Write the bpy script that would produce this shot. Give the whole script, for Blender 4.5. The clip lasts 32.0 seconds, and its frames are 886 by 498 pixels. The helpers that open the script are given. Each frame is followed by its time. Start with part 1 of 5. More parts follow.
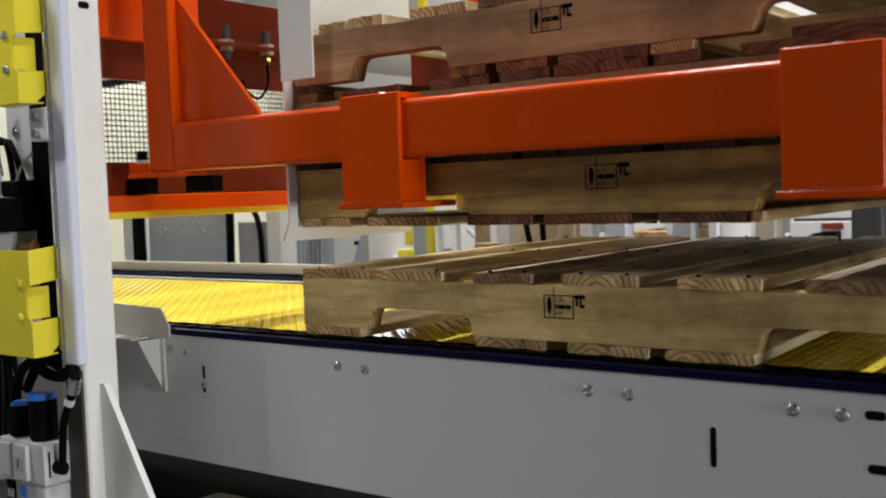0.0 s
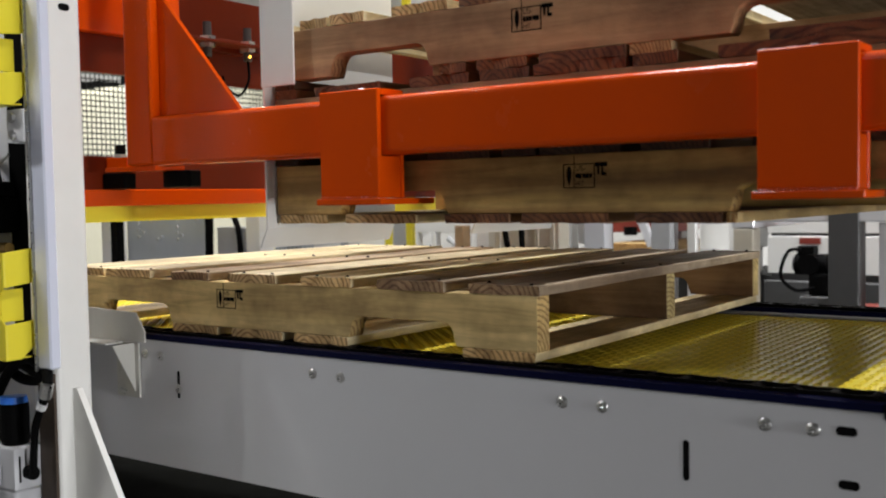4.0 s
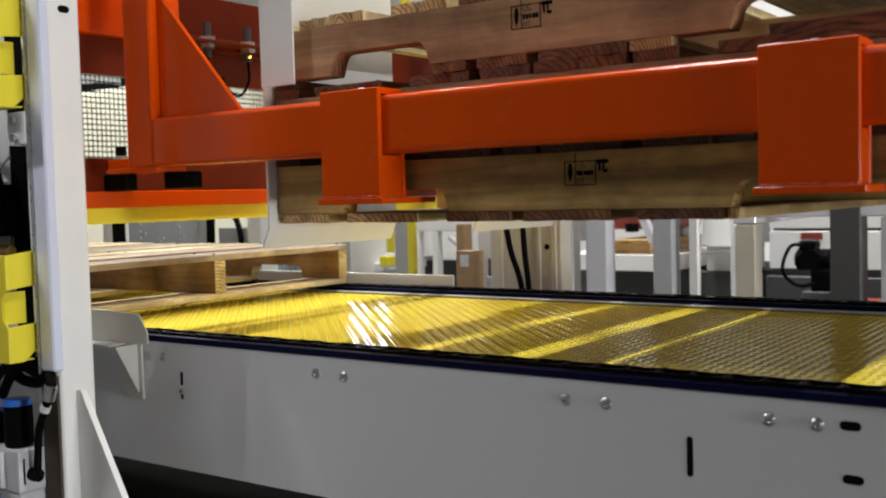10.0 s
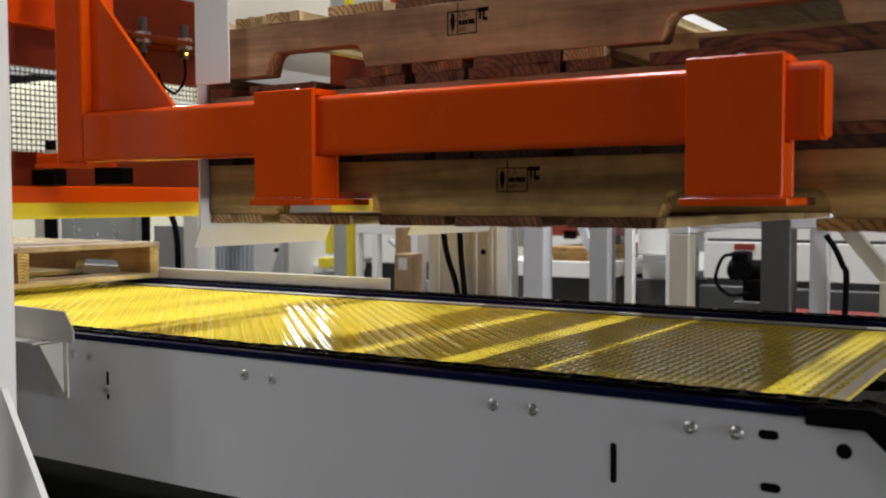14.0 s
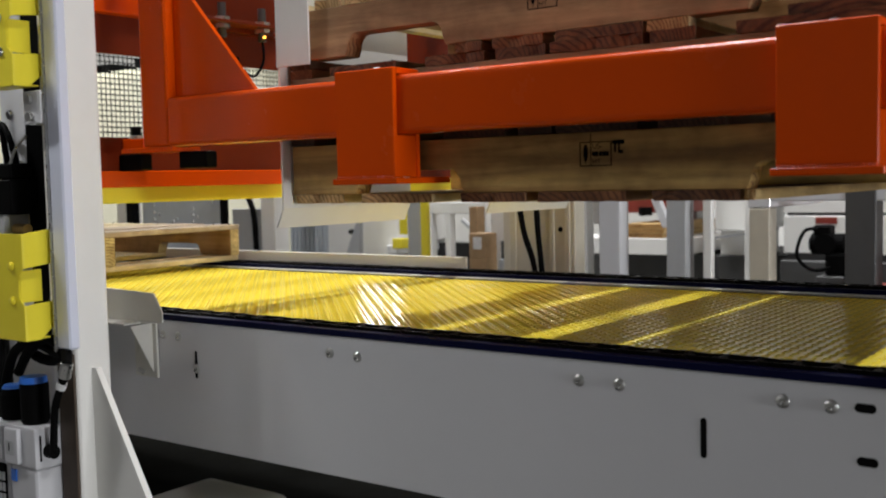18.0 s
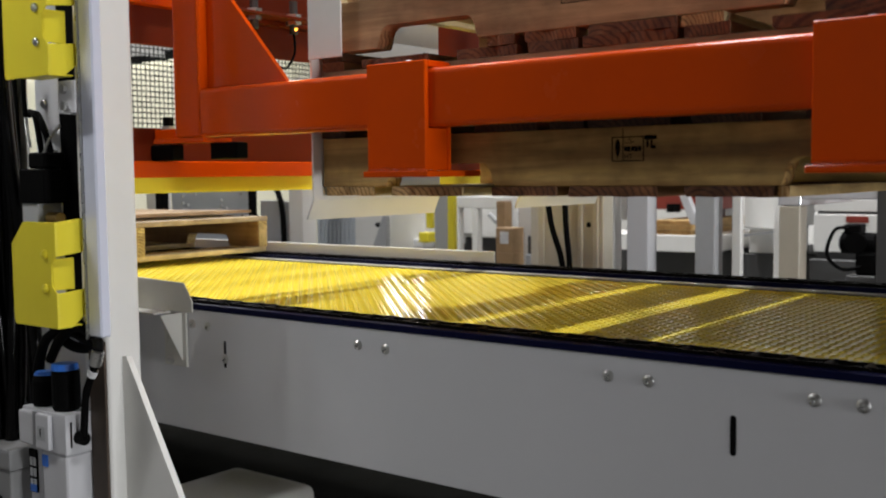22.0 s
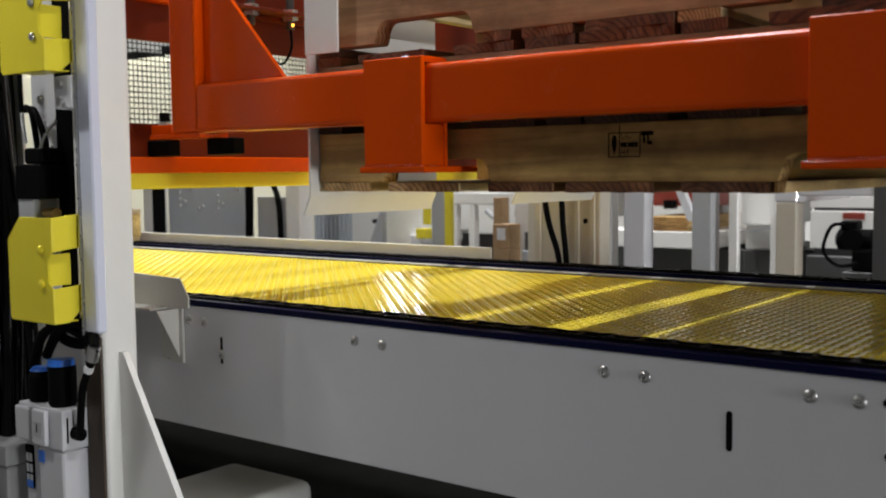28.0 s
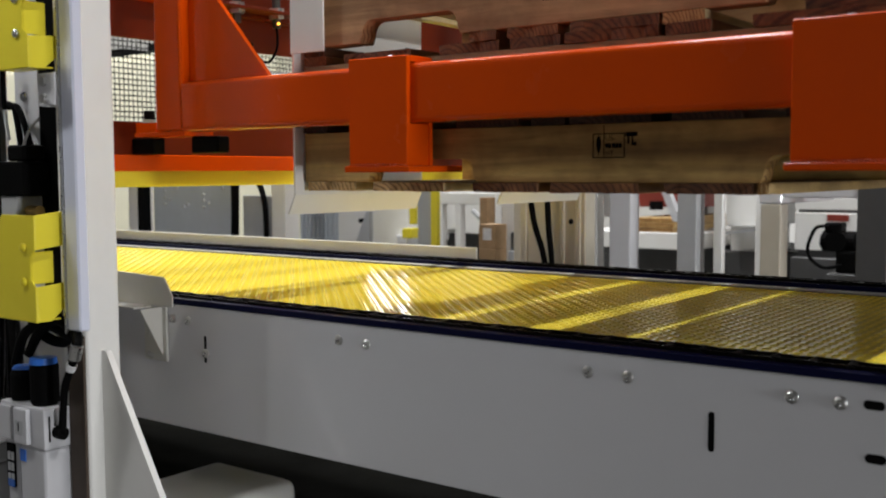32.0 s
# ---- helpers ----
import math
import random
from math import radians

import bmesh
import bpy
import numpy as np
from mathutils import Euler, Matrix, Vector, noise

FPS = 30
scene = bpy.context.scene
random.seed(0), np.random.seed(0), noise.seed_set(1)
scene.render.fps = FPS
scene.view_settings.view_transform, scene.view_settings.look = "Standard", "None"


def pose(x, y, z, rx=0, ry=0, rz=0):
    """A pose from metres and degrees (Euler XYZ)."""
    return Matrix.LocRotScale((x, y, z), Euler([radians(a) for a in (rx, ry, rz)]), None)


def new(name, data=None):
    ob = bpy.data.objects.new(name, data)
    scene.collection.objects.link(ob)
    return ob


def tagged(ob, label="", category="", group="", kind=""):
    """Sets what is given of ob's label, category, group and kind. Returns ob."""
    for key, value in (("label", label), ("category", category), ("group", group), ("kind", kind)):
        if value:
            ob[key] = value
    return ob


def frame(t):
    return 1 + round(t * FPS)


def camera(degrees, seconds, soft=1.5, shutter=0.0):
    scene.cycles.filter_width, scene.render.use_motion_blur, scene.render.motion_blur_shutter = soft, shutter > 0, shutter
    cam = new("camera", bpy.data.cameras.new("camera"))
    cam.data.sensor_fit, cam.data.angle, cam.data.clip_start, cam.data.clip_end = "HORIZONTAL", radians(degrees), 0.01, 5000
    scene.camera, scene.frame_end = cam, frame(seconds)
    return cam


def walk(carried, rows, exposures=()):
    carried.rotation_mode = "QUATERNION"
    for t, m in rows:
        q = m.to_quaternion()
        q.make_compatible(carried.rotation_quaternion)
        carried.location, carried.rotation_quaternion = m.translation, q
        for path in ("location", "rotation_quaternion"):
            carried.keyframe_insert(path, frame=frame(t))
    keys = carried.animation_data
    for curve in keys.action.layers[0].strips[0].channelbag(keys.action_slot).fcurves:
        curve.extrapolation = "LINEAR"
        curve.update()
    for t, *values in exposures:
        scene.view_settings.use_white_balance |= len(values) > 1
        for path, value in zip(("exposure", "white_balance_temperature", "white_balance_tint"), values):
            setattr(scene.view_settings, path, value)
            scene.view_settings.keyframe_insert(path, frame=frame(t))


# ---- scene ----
# camera: one lens, standing at the near side of the conveyor and panned by hand
cam = camera(46.58, 32.0, soft=2.0)
cam.data.dof.use_dof = True
cam.data.dof.focus_distance = 2.05
cam.data.dof.aperture_fstop = 6.0
PATH = (
    (0, pose(1.3252, -1.3523, 0.2525, 86.729, 2.028, 36.450)),
    (0.5, pose(1.3257, -1.3519, 0.2531, 86.847, 1.251, 36.391)),
    (1, pose(1.3283, -1.3497, 0.2574, 87.654, 0.592, 35.787)),
    (1.5, pose(1.3288, -1.3494, 0.2572, 87.620, 0.759, 35.662)),
    (2, pose(1.3292, -1.3492, 0.2564, 87.461, 1.025, 35.568)),
    (2.5, pose(1.3281, -1.3500, 0.2551, 87.231, 1.120, 35.824)),
    (3, pose(1.3282, -1.3500, 0.2545, 87.115, 0.945, 35.804)),
    (3.5, pose(1.3290, -1.3494, 0.2544, 87.099, 1.005, 35.612)),
    (5.5, pose(1.3308, -1.3481, 0.2554, 87.275, 0.885, 35.205)),
    (6, pose(1.3296, -1.3489, 0.2554, 87.277, 0.837, 35.477)),
    (6.5, pose(1.3279, -1.3503, 0.2536, 86.933, 0.831, 35.892)),
    (7, pose(1.3302, -1.3486, 0.2538, 86.973, 2.271, 35.284)),
    (7.5, pose(1.3292, -1.3493, 0.2544, 87.086, 1.273, 35.571)),
    (8, pose(1.3297, -1.3489, 0.2543, 87.065, 1.547, 35.435)),
    (8.5, pose(1.3297, -1.3489, 0.2540, 87.023, 1.809, 35.409)),
    (9, pose(1.3282, -1.3501, 0.2535, 86.927, 1.915, 35.773)),
    (9.5, pose(1.3287, -1.3497, 0.2537, 86.956, 1.675, 35.654)),
    (10, pose(1.3294, -1.3492, 0.2543, 87.075, 1.574, 35.504)),
    (10.5, pose(1.3299, -1.3488, 0.2544, 87.092, 1.329, 35.391)),
    (11, pose(1.3308, -1.3482, 0.2544, 87.083, 0.579, 35.231)),
    (11.5, pose(1.3319, -1.3474, 0.2547, 87.140, 0.234, 35.001)),
    (12, pose(1.3328, -1.3467, 0.2556, 87.321, 0.441, 34.777)),
    (12.5, pose(1.3342, -1.3457, 0.2558, 87.352, 0.336, 34.463)),
    (13, pose(1.3392, -1.3423, 0.2558, 87.362, 0.101, 33.328)),
    (13.5, pose(1.3437, -1.3394, 0.2560, 87.393, 0.094, 32.327)),
    (15.5, pose(1.3416, -1.3411, 0.2512, 86.486, 0.590, 32.787)),
    (16, pose(1.3409, -1.3416, 0.2506, 86.373, 0.511, 32.966)),
    (16.5, pose(1.3342, -1.3460, 0.2503, 86.326, 0.860, 34.443)),
    (17, pose(1.3321, -1.3475, 0.2505, 86.349, 1.328, 34.894)),
    (17.5, pose(1.3272, -1.3511, 0.2502, 86.307, 1.406, 36.044)),
    (18, pose(1.3266, -1.3516, 0.2496, 86.177, 1.292, 36.196)),
    (18.5, pose(1.3231, -1.3542, 0.2484, 85.957, 1.060, 37.034)),
    (19, pose(1.3222, -1.3548, 0.2489, 86.054, 1.194, 37.225)),
    (19.5, pose(1.3219, -1.3550, 0.2495, 86.168, 0.937, 37.313)),
    (20, pose(1.3213, -1.3556, 0.2491, 86.084, 0.830, 37.476)),
    (20.5, pose(1.3208, -1.3559, 0.2487, 86.016, 0.956, 37.574)),
    (21, pose(1.3211, -1.3557, 0.2487, 86.019, 0.969, 37.506)),
    (21.5, pose(1.3210, -1.3558, 0.2484, 85.956, 0.689, 37.561)),
    (22, pose(1.3207, -1.3561, 0.2480, 85.892, 0.649, 37.638)),
    (22.5, pose(1.3202, -1.3565, 0.2479, 85.857, 0.551, 37.750)),
    (23, pose(1.3195, -1.3571, 0.2474, 85.779, 0.547, 37.927)),
    (23.5, pose(1.3192, -1.3573, 0.2473, 85.743, 0.552, 37.997)),
    (24, pose(1.3193, -1.3572, 0.2476, 85.808, 0.657, 37.958)),
    (24.5, pose(1.3197, -1.3568, 0.2482, 85.914, 0.854, 37.848)),
    (25, pose(1.3199, -1.3567, 0.2486, 85.995, 1.027, 37.796)),
    (25.5, pose(1.3193, -1.3571, 0.2485, 85.971, 0.840, 37.942)),
    (27.5, pose(1.3208, -1.3561, 0.2473, 85.756, 0.454, 37.633)),
    (28, pose(1.3214, -1.3557, 0.2470, 85.691, 0.597, 37.480)),
    (28.5, pose(1.3221, -1.3551, 0.2471, 85.722, 0.657, 37.312)),
    (29, pose(1.3223, -1.3549, 0.2473, 85.755, 0.687, 37.257)),
    (29.5, pose(1.3223, -1.3549, 0.2472, 85.735, 0.507, 37.271)),
    (30, pose(1.3225, -1.3548, 0.2472, 85.726, 0.563, 37.228)),
    (30.5, pose(1.3231, -1.3543, 0.2474, 85.763, 0.567, 37.069)),
    (31, pose(1.3237, -1.3539, 0.2473, 85.750, 0.449, 36.938)),
    (31.5, pose(1.3238, -1.3538, 0.2469, 85.673, 0.203, 36.939)),
    (32, pose(1.3245, -1.3533, 0.2469, 85.676, 0.251, 36.774)),
)
# the camera closes down a little as it pans towards the bright outfeed
walk(cam, PATH, ((0.0, -0.13), (3.0, -0.09), (6.0, -0.05), (9.0, -0.09), (12.0, -0.18), (16.0, -0.26), (19.0, -0.31), (32.0, -0.30)))

# ---------------------------------------------------------------- light
# high-bay strip lights under a white roof; the roof and far walls bounce their light
world = bpy.data.worlds.new("hall_air")
scene.world = world
world.use_nodes = True
world.node_tree.nodes["Background"].inputs[0].default_value = (0.75, 0.85, 1.0, 1)
world.node_tree.nodes["Background"].inputs[1].default_value = 0.005


CEIL = 7.9
KEY_X, KEY_Z = -1.9, 7.6     # strip light above the outfeed side of the pallet stack


def strip_lamp(x, y, w, h, watts, z=7.6, color=(0.985, 0.985, 1.0)):
    d = bpy.data.lights.new("strip_lamp", "AREA")
    d.shape, d.size, d.size_y, d.energy, d.color = "RECTANGLE", w, h, watts, color
    o = new("strip_lamp", d)
    o.matrix_world = pose(x, y, z)
    return tagged(o, "long white strip light overhead, out of view", "lamp", "hall lights")


strip_lamp(KEY_X, 0.72, 0.10, 1.5, 310)
strip_lamp(KEY_X, 2.4, 0.10, 1.2, 330)
strip_lamp(4.4, 1.0, 0.3, 1.6, 440)
strip_lamp(-4.6, 0.9, 0.3, 2.4, 80)
strip_lamp(-0.6, -4.0, 0.4, 2.4, 17)
# three lower lamps added as fill: left side, fence backdrop, north wall
strip_lamp(-4.4, -2.4, 1.2, 0.3, 32, 4.2)
strip_lamp(-7.0, 3.7, 2.4, 0.4, 560, 4.6)
strip_lamp(-5.0, 11.0, 2.4, 0.4, 500, 6.0)
# unseen near lamp, inferred from how fast light falls off past the post
work = strip_lamp(-0.76, -0.90, 0.30, 0.10, 10.5, 1.25)
tagged(work, "small white lamp over the valve post, out of view", "lamp")


# daylight-coloured lamps; the east and south openings are made up to add light
def daylight_lamp(x, y, z, rz, w, h, watts):
    d = bpy.data.lights.new("daylight", "AREA")
    d.shape, d.size, d.size_y, d.energy, d.color = "RECTANGLE", w, h, watts, (0.95, 0.97, 1.0)
    o = new("daylight", d)
    o.matrix_world = pose(x, y, z, 90, 0, rz)
    return tagged(o, "unseen daylight-coloured area lamp by a hall wall", "daylight")


daylight_lamp(8.9, -0.75, 0.0, 90, 1.0, 1.0, 330)      # added low light from the east, no door known there
daylight_lamp(6.2, -6.9, 1.3, 0, 2.6, 3.2, 3)     # added fill from the south-east, no door known there
daylight_lamp(-0.5, -6.9, 3.3, 0, 1.8, 1.6, 18)        # added fill from high on the south side
daylight_lamp(-10.6, 12.9, 2.0, 180, 0.9, 1.0, 110)     # window in the north wall

# ---------------------------------------------------------------- materials


def material(name, rough=0.5, metal=0.0):
    m = bpy.data.materials.new(name)
    m.use_nodes = True
    nt = m.node_tree
    b = nt.nodes["Principled BSDF"]
    b.inputs["Roughness"].default_value = rough
    b.inputs["Metallic"].default_value = metal
    return m, nt, b


def node(nt, kind, **values):
    n = nt.nodes.new(kind)
    for k, v in values.items():
        n.inputs[k].default_value = v
    return n


def ramp(nt, src, stops):
    r = nt.nodes.new("ShaderNodeValToRGB")
    e = r.color_ramp.elements
    while len(e) < len(stops):
        e.new(0.5)
    for el, (p, c) in zip(e, stops):
        el.position, el.color = p, (*c, 1)
    nt.links.new(src, r.inputs[0])
    return r.outputs[0]


def coords(nt, scale=(1, 1, 1), space="Object"):
    t = nt.nodes.new("ShaderNodeTexCoord")
    mp = nt.nodes.new("ShaderNodeMapping")
    mp.inputs["Scale"].default_value = scale
    nt.links.new(t.outputs[space], mp.inputs[0])
    return mp.outputs[0]


def painted(name, color, rough=0.35, wear=0.10, bump=0.02, dirt=0.5, spec=0.5):
    """Sprayed or powder-coated steel: slight orange peel, faint smears and scuffs."""
    m, nt, b = material(name, rough)
    c = coords(nt)
    big = node(nt, "ShaderNodeTexNoise", Scale=2.2, Detail=5.0, Roughness=0.6)
    fine = node(nt, "ShaderNodeTexNoise", Scale=260.0, Detail=2.0)
    smear = node(nt, "ShaderNodeTexNoise", Scale=9.0, Detail=6.0, Roughness=0.7)
    nt.links.new(c, big.inputs[0]), nt.links.new(c, fine.inputs[0])
    nt.links.new(coords(nt, (1, 1, 0.8)), smear.inputs[0])
    dark = tuple(v * (1 - wear) for v in color)
    lite = tuple(min(1, v * (1 + wear * 0.5)) for v in color)
    col = ramp(nt, big.outputs["Fac"], ((0.3, dark), (0.7, lite)))
    mix = nt.nodes.new("ShaderNodeMix")
    mix.data_type, mix.blend_type = "RGBA", "MULTIPLY"
    mix.inputs[0].default_value = dirt
    nt.links.new(col, mix.inputs[6])
    nt.links.new(ramp(nt, smear.outputs["Fac"], ((0.35, (0.82, 0.80, 0.76)), (0.6, (1, 1, 1)))), mix.inputs[7])
    nt.links.new(mix.outputs[2], b.inputs["Base Color"])
    dull = 0.12 if wear > 0.04 else 0.015
    rr = ramp(nt, smear.outputs["Fac"], ((0.3, (rough + dull,) * 3), (0.7, (max(0.05, rough - dull / 2),) * 3)))
    nt.links.new(rr, b.inputs["Roughness"])
    bp = node(nt, "ShaderNodeBump", Strength=bump, Distance=0.01)
    nt.links.new(fine.outputs["Fac"], bp.inputs["Height"])
    nt.links.new(bp.outputs[0], b.inputs["Normal"])
    b.inputs["Specular IOR Level"].default_value = spec
    return m


def metal(name, color, rough=0.3, brushed=(1, 1, 1)):
    m, nt, b = material(name, rough, 1.0)
    n = node(nt, "ShaderNodeTexNoise", Scale=60.0, Detail=4.0)
    nt.links.new(coords(nt, brushed), n.inputs[0])
    nt.links.new(ramp(nt, n.outputs["Fac"], ((0.3, tuple(v * 0.8 for v in color)), (0.7, color))), b.inputs["Base Color"])
    nt.links.new(ramp(nt, n.outputs["Fac"], ((0.3, (rough * 1.4,) * 3), (0.7, (rough * 0.8,) * 3))), b.inputs["Roughness"])
    return m


def plastic(name, color, rough=0.4, spec=0.5):
    m, nt, b = material(name, rough)
    b.inputs["Specular IOR Level"].default_value = spec
    n = node(nt, "ShaderNodeTexNoise", Scale=25.0, Detail=5.0)
    nt.links.new(coords(nt), n.inputs[0])
    nt.links.new(ramp(nt, n.outputs["Fac"], ((0.3, tuple(v * 0.8 for v in color)), (0.7, color))), b.inputs["Base Color"])
    return m


def wood(name, pale, mid, dark, axis="y", knots=True, bands_z=None, ends=None):
    """Rough-sawn pallet lumber, grain along one axis, each piece tinted on its own."""
    m, nt, b = material(name, 0.75)
    along = {"x": (0.10, 1, 1), "y": (1, 0.10, 1)}[axis]
    info = nt.nodes.new("ShaderNodeObjectInfo")
    tc = nt.nodes.new("ShaderNodeTexCoord")
    off = nt.nodes.new("ShaderNodeVectorMath")
    off.operation = "MULTIPLY_ADD"
    off.inputs[1].default_value = (1, 1, 1)
    comb = nt.nodes.new("ShaderNodeMath")
    comb.operation = "MULTIPLY"
    comb.inputs[1].default_value = 17.0
    nt.links.new(info.outputs["Random"], comb.inputs[0])
    nt.links.new(tc.outputs["Object"], off.inputs[0])
    nt.links.new(comb.outputs[0], off.inputs[2])
    mp = nt.nodes.new("ShaderNodeMapping")
    mp.inputs["Scale"].default_value = along
    nt.links.new(off.outputs[0], mp.inputs[0])
    grain = node(nt, "ShaderNodeTexNoise", Scale=55.0, Detail=6.0, Roughness=0.65, Distortion=0.6)
    bands = node(nt, "ShaderNodeTexNoise", Scale=9.0, Detail=4.0, Roughness=0.6, Distortion=1.2)
    stain = node(nt, "ShaderNodeTexNoise", Scale=3.0, Detail=5.0, Roughness=0.7)
    saw = node(nt, "ShaderNodeTexNoise", Scale=240.0, Detail=2.0)
    for t in (grain, bands):
        nt.links.new(mp.outputs[0], t.inputs[0])
    nt.links.new(off.outputs[0], stain.inputs[0]), nt.links.new(off.outputs[0], saw.inputs[0])
    c1 = ramp(nt, bands.outputs["Fac"], ((0.25, dark), (0.48, mid), (0.75, pale)))
    c2 = ramp(nt, grain.outputs["Fac"], ((0.32, (0.50, 0.45, 0.40)), (0.56, (1, 1, 1))))
    c3 = ramp(nt, stain.outputs["Fac"], ((0.38, (0.28, 0.235, 0.19)), (0.56, (1, 1, 1))))
    tint = ramp(nt, info.outputs["Random"], ((0.0, (0.84, 0.82, 0.80)), (0.5, (1, 0.97, 0.92)), (1.0, (1.12, 1.06, 0.95))))
    last = c1
    for extra, f in ((c2, 0.6), (c3, 0.62), (tint, 1.0)):
        mix = nt.nodes.new("ShaderNodeMix")
        mix.data_type, mix.blend_type = "RGBA", "MULTIPLY"
        mix.inputs[0].default_value = f
        nt.links.new(last, mix.inputs[6]), nt.links.new(extra, mix.inputs[7])
        last = mix.outputs[2]
    streak = node(nt, "ShaderNodeTexNoise", Scale=26.0, Detail=3.0, Roughness=0.5, Distortion=0.3)
    smp = nt.nodes.new("ShaderNodeMapping")
    smp.inputs["Scale"].default_value = tuple(0.035 if v < 1 else 1 for v in along)
    nt.links.new(off.outputs[0], smp.inputs[0]), nt.links.new(smp.outputs[0], streak.inputs[0])
    c4 = ramp(nt, streak.outputs["Fac"], ((0.30, (0.42, 0.36, 0.30)), (0.40, (0.86, 0.83, 0.80)), (0.5, (1, 1, 1))))
    # end grain drinks dirt and turns dark
    sep = nt.nodes.new("ShaderNodeSeparateXYZ")
    nt.links.new(tc.outputs["Normal"], sep.inputs[0])
    side = nt.nodes.new("ShaderNodeMath")
    side.operation = "ABSOLUTE"
    nt.links.new(sep.outputs[axis.upper()], side.inputs[0])
    c5 = ramp(nt, side.outputs[0], ((0.6, (1, 1, 1)), (0.9, ends or ((0.86, 0.80, 0.72) if axis == "x" else (0.95, 0.78, 0.60)))))
    # growth rings on the sawn ends, round a pith that lies outside the piece
    gen = nt.nodes.new("ShaderNodeMapping")
    gen.inputs["Scale"].default_value = (0, 0.038, 0.0865) if axis == "x" else (0.13, 0, 0.016)
    gen.inputs["Location"].default_value = (0, -0.012, 0.020) if axis == "x" else (-0.065, 0, 0.012)
    nt.links.new(tc.outputs["Generated"], gen.inputs[0])
    pith = nt.nodes.new("ShaderNodeVectorMath")
    pith.operation = "MULTIPLY_ADD"
    pith.inputs[1].default_value = (0.0, 0.03, -0.04) if axis == "x" else (0.10, 0.0, 0.035)
    nt.links.new(info.outputs["Random"], pith.inputs[0]), nt.links.new(gen.outputs[0], pith.inputs[2])
    ring = node(nt, "ShaderNodeTexWave", Scale=34.0, Distortion=4.5, Detail=3.0)
    ring.inputs["Detail Scale"].default_value = 1.4
    ring.wave_type, ring.rings_direction = "RINGS", axis.upper()
    nt.links.new(pith.outputs[0], ring.inputs[0])
    rings = ramp(nt, ring.outputs["Fac"], ((0.05, (0.40, 0.31, 0.25)), (0.45, (1, 1, 1))))
    ends = nt.nodes.new("ShaderNodeMix")
    ends.data_type = "RGBA"
    ends.inputs[6].default_value = (1, 1, 1, 1)
    nt.links.new(ramp(nt, side.outputs[0], ((0.6, (0, 0, 0)), (0.9, (0.85, 0.85, 0.85)))), ends.inputs[0])
    nt.links.new(rings, ends.inputs[7])
    over = [(c4, 0.55), (c5, 1.0), (ends.outputs[2], 1.0)]
    if bands_z:
        # heartwood and sapwood lie in bands along the sawn face
        zz = nt.nodes.new("ShaderNodeSeparateXYZ")
        nt.links.new(tc.outputs["Object"], zz.inputs[0])
        wob = nt.nodes.new("ShaderNodeMath")
        wob.operation = "MULTIPLY_ADD"
        wob.inputs[1].default_value = 0.035
        nt.links.new(bands.outputs["Fac"], wob.inputs[0]), nt.links.new(zz.outputs["Z"], wob.inputs[2])
        rng = nt.nodes.new("ShaderNodeMapRange")
        rng.inputs["From Min"].default_value, rng.inputs["From Max"].default_value = 0.03, 0.13
        nt.links.new(wob.outputs[0], rng.inputs[0])
        over.append((ramp(nt, rng.outputs[0], bands_z), 1.0))
    for extra, f in over:
        mix = nt.nodes.new("ShaderNodeMix")
        mix.data_type, mix.blend_type = "RGBA", "MULTIPLY"
        mix.inputs[0].default_value = f
        nt.links.new(last, mix.inputs[6]), nt.links.new(extra, mix.inputs[7])
        last = mix.outputs[2]
    if knots:
        vor = nt.nodes.new("ShaderNodeTexVoronoi")
        vor.inputs["Scale"].default_value = 3.4
        nt.links.new(mp.outputs[0], vor.inputs[0])
        kn = ramp(nt, vor.outputs["Distance"], ((0.0, (0.25, 0.16, 0.10)), (0.05, (0.45, 0.33, 0.24)), (0.11, (1, 1, 1))))
        mix = nt.nodes.new("ShaderNodeMix")
        mix.data_type, mix.blend_type = "RGBA", "MULTIPLY"
        mix.inputs[0].default_value = 0.85
        nt.links.new(last, mix.inputs[6]), nt.links.new(kn, mix.inputs[7])
        last = mix.outputs[2]
    nt.links.new(last, b.inputs["Base Color"])
    bp = node(nt, "ShaderNodeBump", Strength=0.25, Distance=0.004)
    add = nt.nodes.new("ShaderNodeMath")
    nt.links.new(grain.outputs["Fac"], add.inputs[0]), nt.links.new(saw.outputs["Fac"], add.inputs[1])
    nt.links.new(add.outputs[0], bp.inputs["Height"])
    nt.links.new(bp.outputs[0], b.inputs["Normal"])
    return m


M_PANEL = painted("grey_white_paint", (0.71, 0.71, 0.73), 0.065, 0.03, 0.008, 0.05)
M_PANEL.node_tree.nodes["Principled BSDF"].inputs["IOR"].default_value = 1.7
M_BRACKET = painted("bracket_grey_paint", (0.62, 0.61, 0.56), 0.3, 0.06, 0.012, 0.3)
M_UNIT = painted("light_grey_housing", (0.60, 0.60, 0.62), 0.4, 0.05, 0.012, 0.2)
M_WHITE = painted("cream_white_paint", (0.88, 0.87, 0.83), 0.25, 0.04, 0.012, 0.15)
M_GREY = painted("grey_paint", (0.46, 0.47, 0.48), 0.4, 0.08, 0.02, 0.4)
M_ORANGE = painted("orange_paint", (0.74, 0.076, 0.001), 0.18, 0.06, 0.02, 0.12, 0.18)
M_WELD = painted("painted_weld", (0.66, 0.070, 0.002), 0.2, 0.06, 0.02, 0.12, 0.6)
# carriage orange darkened and reddened, with the shade put into the colour
M_ORANGE_SHADE = painted("shaded_orange_paint", (0.17, 0.020, 0.003), 0.4, 0.12, 0.03, 0.3, 0.2)
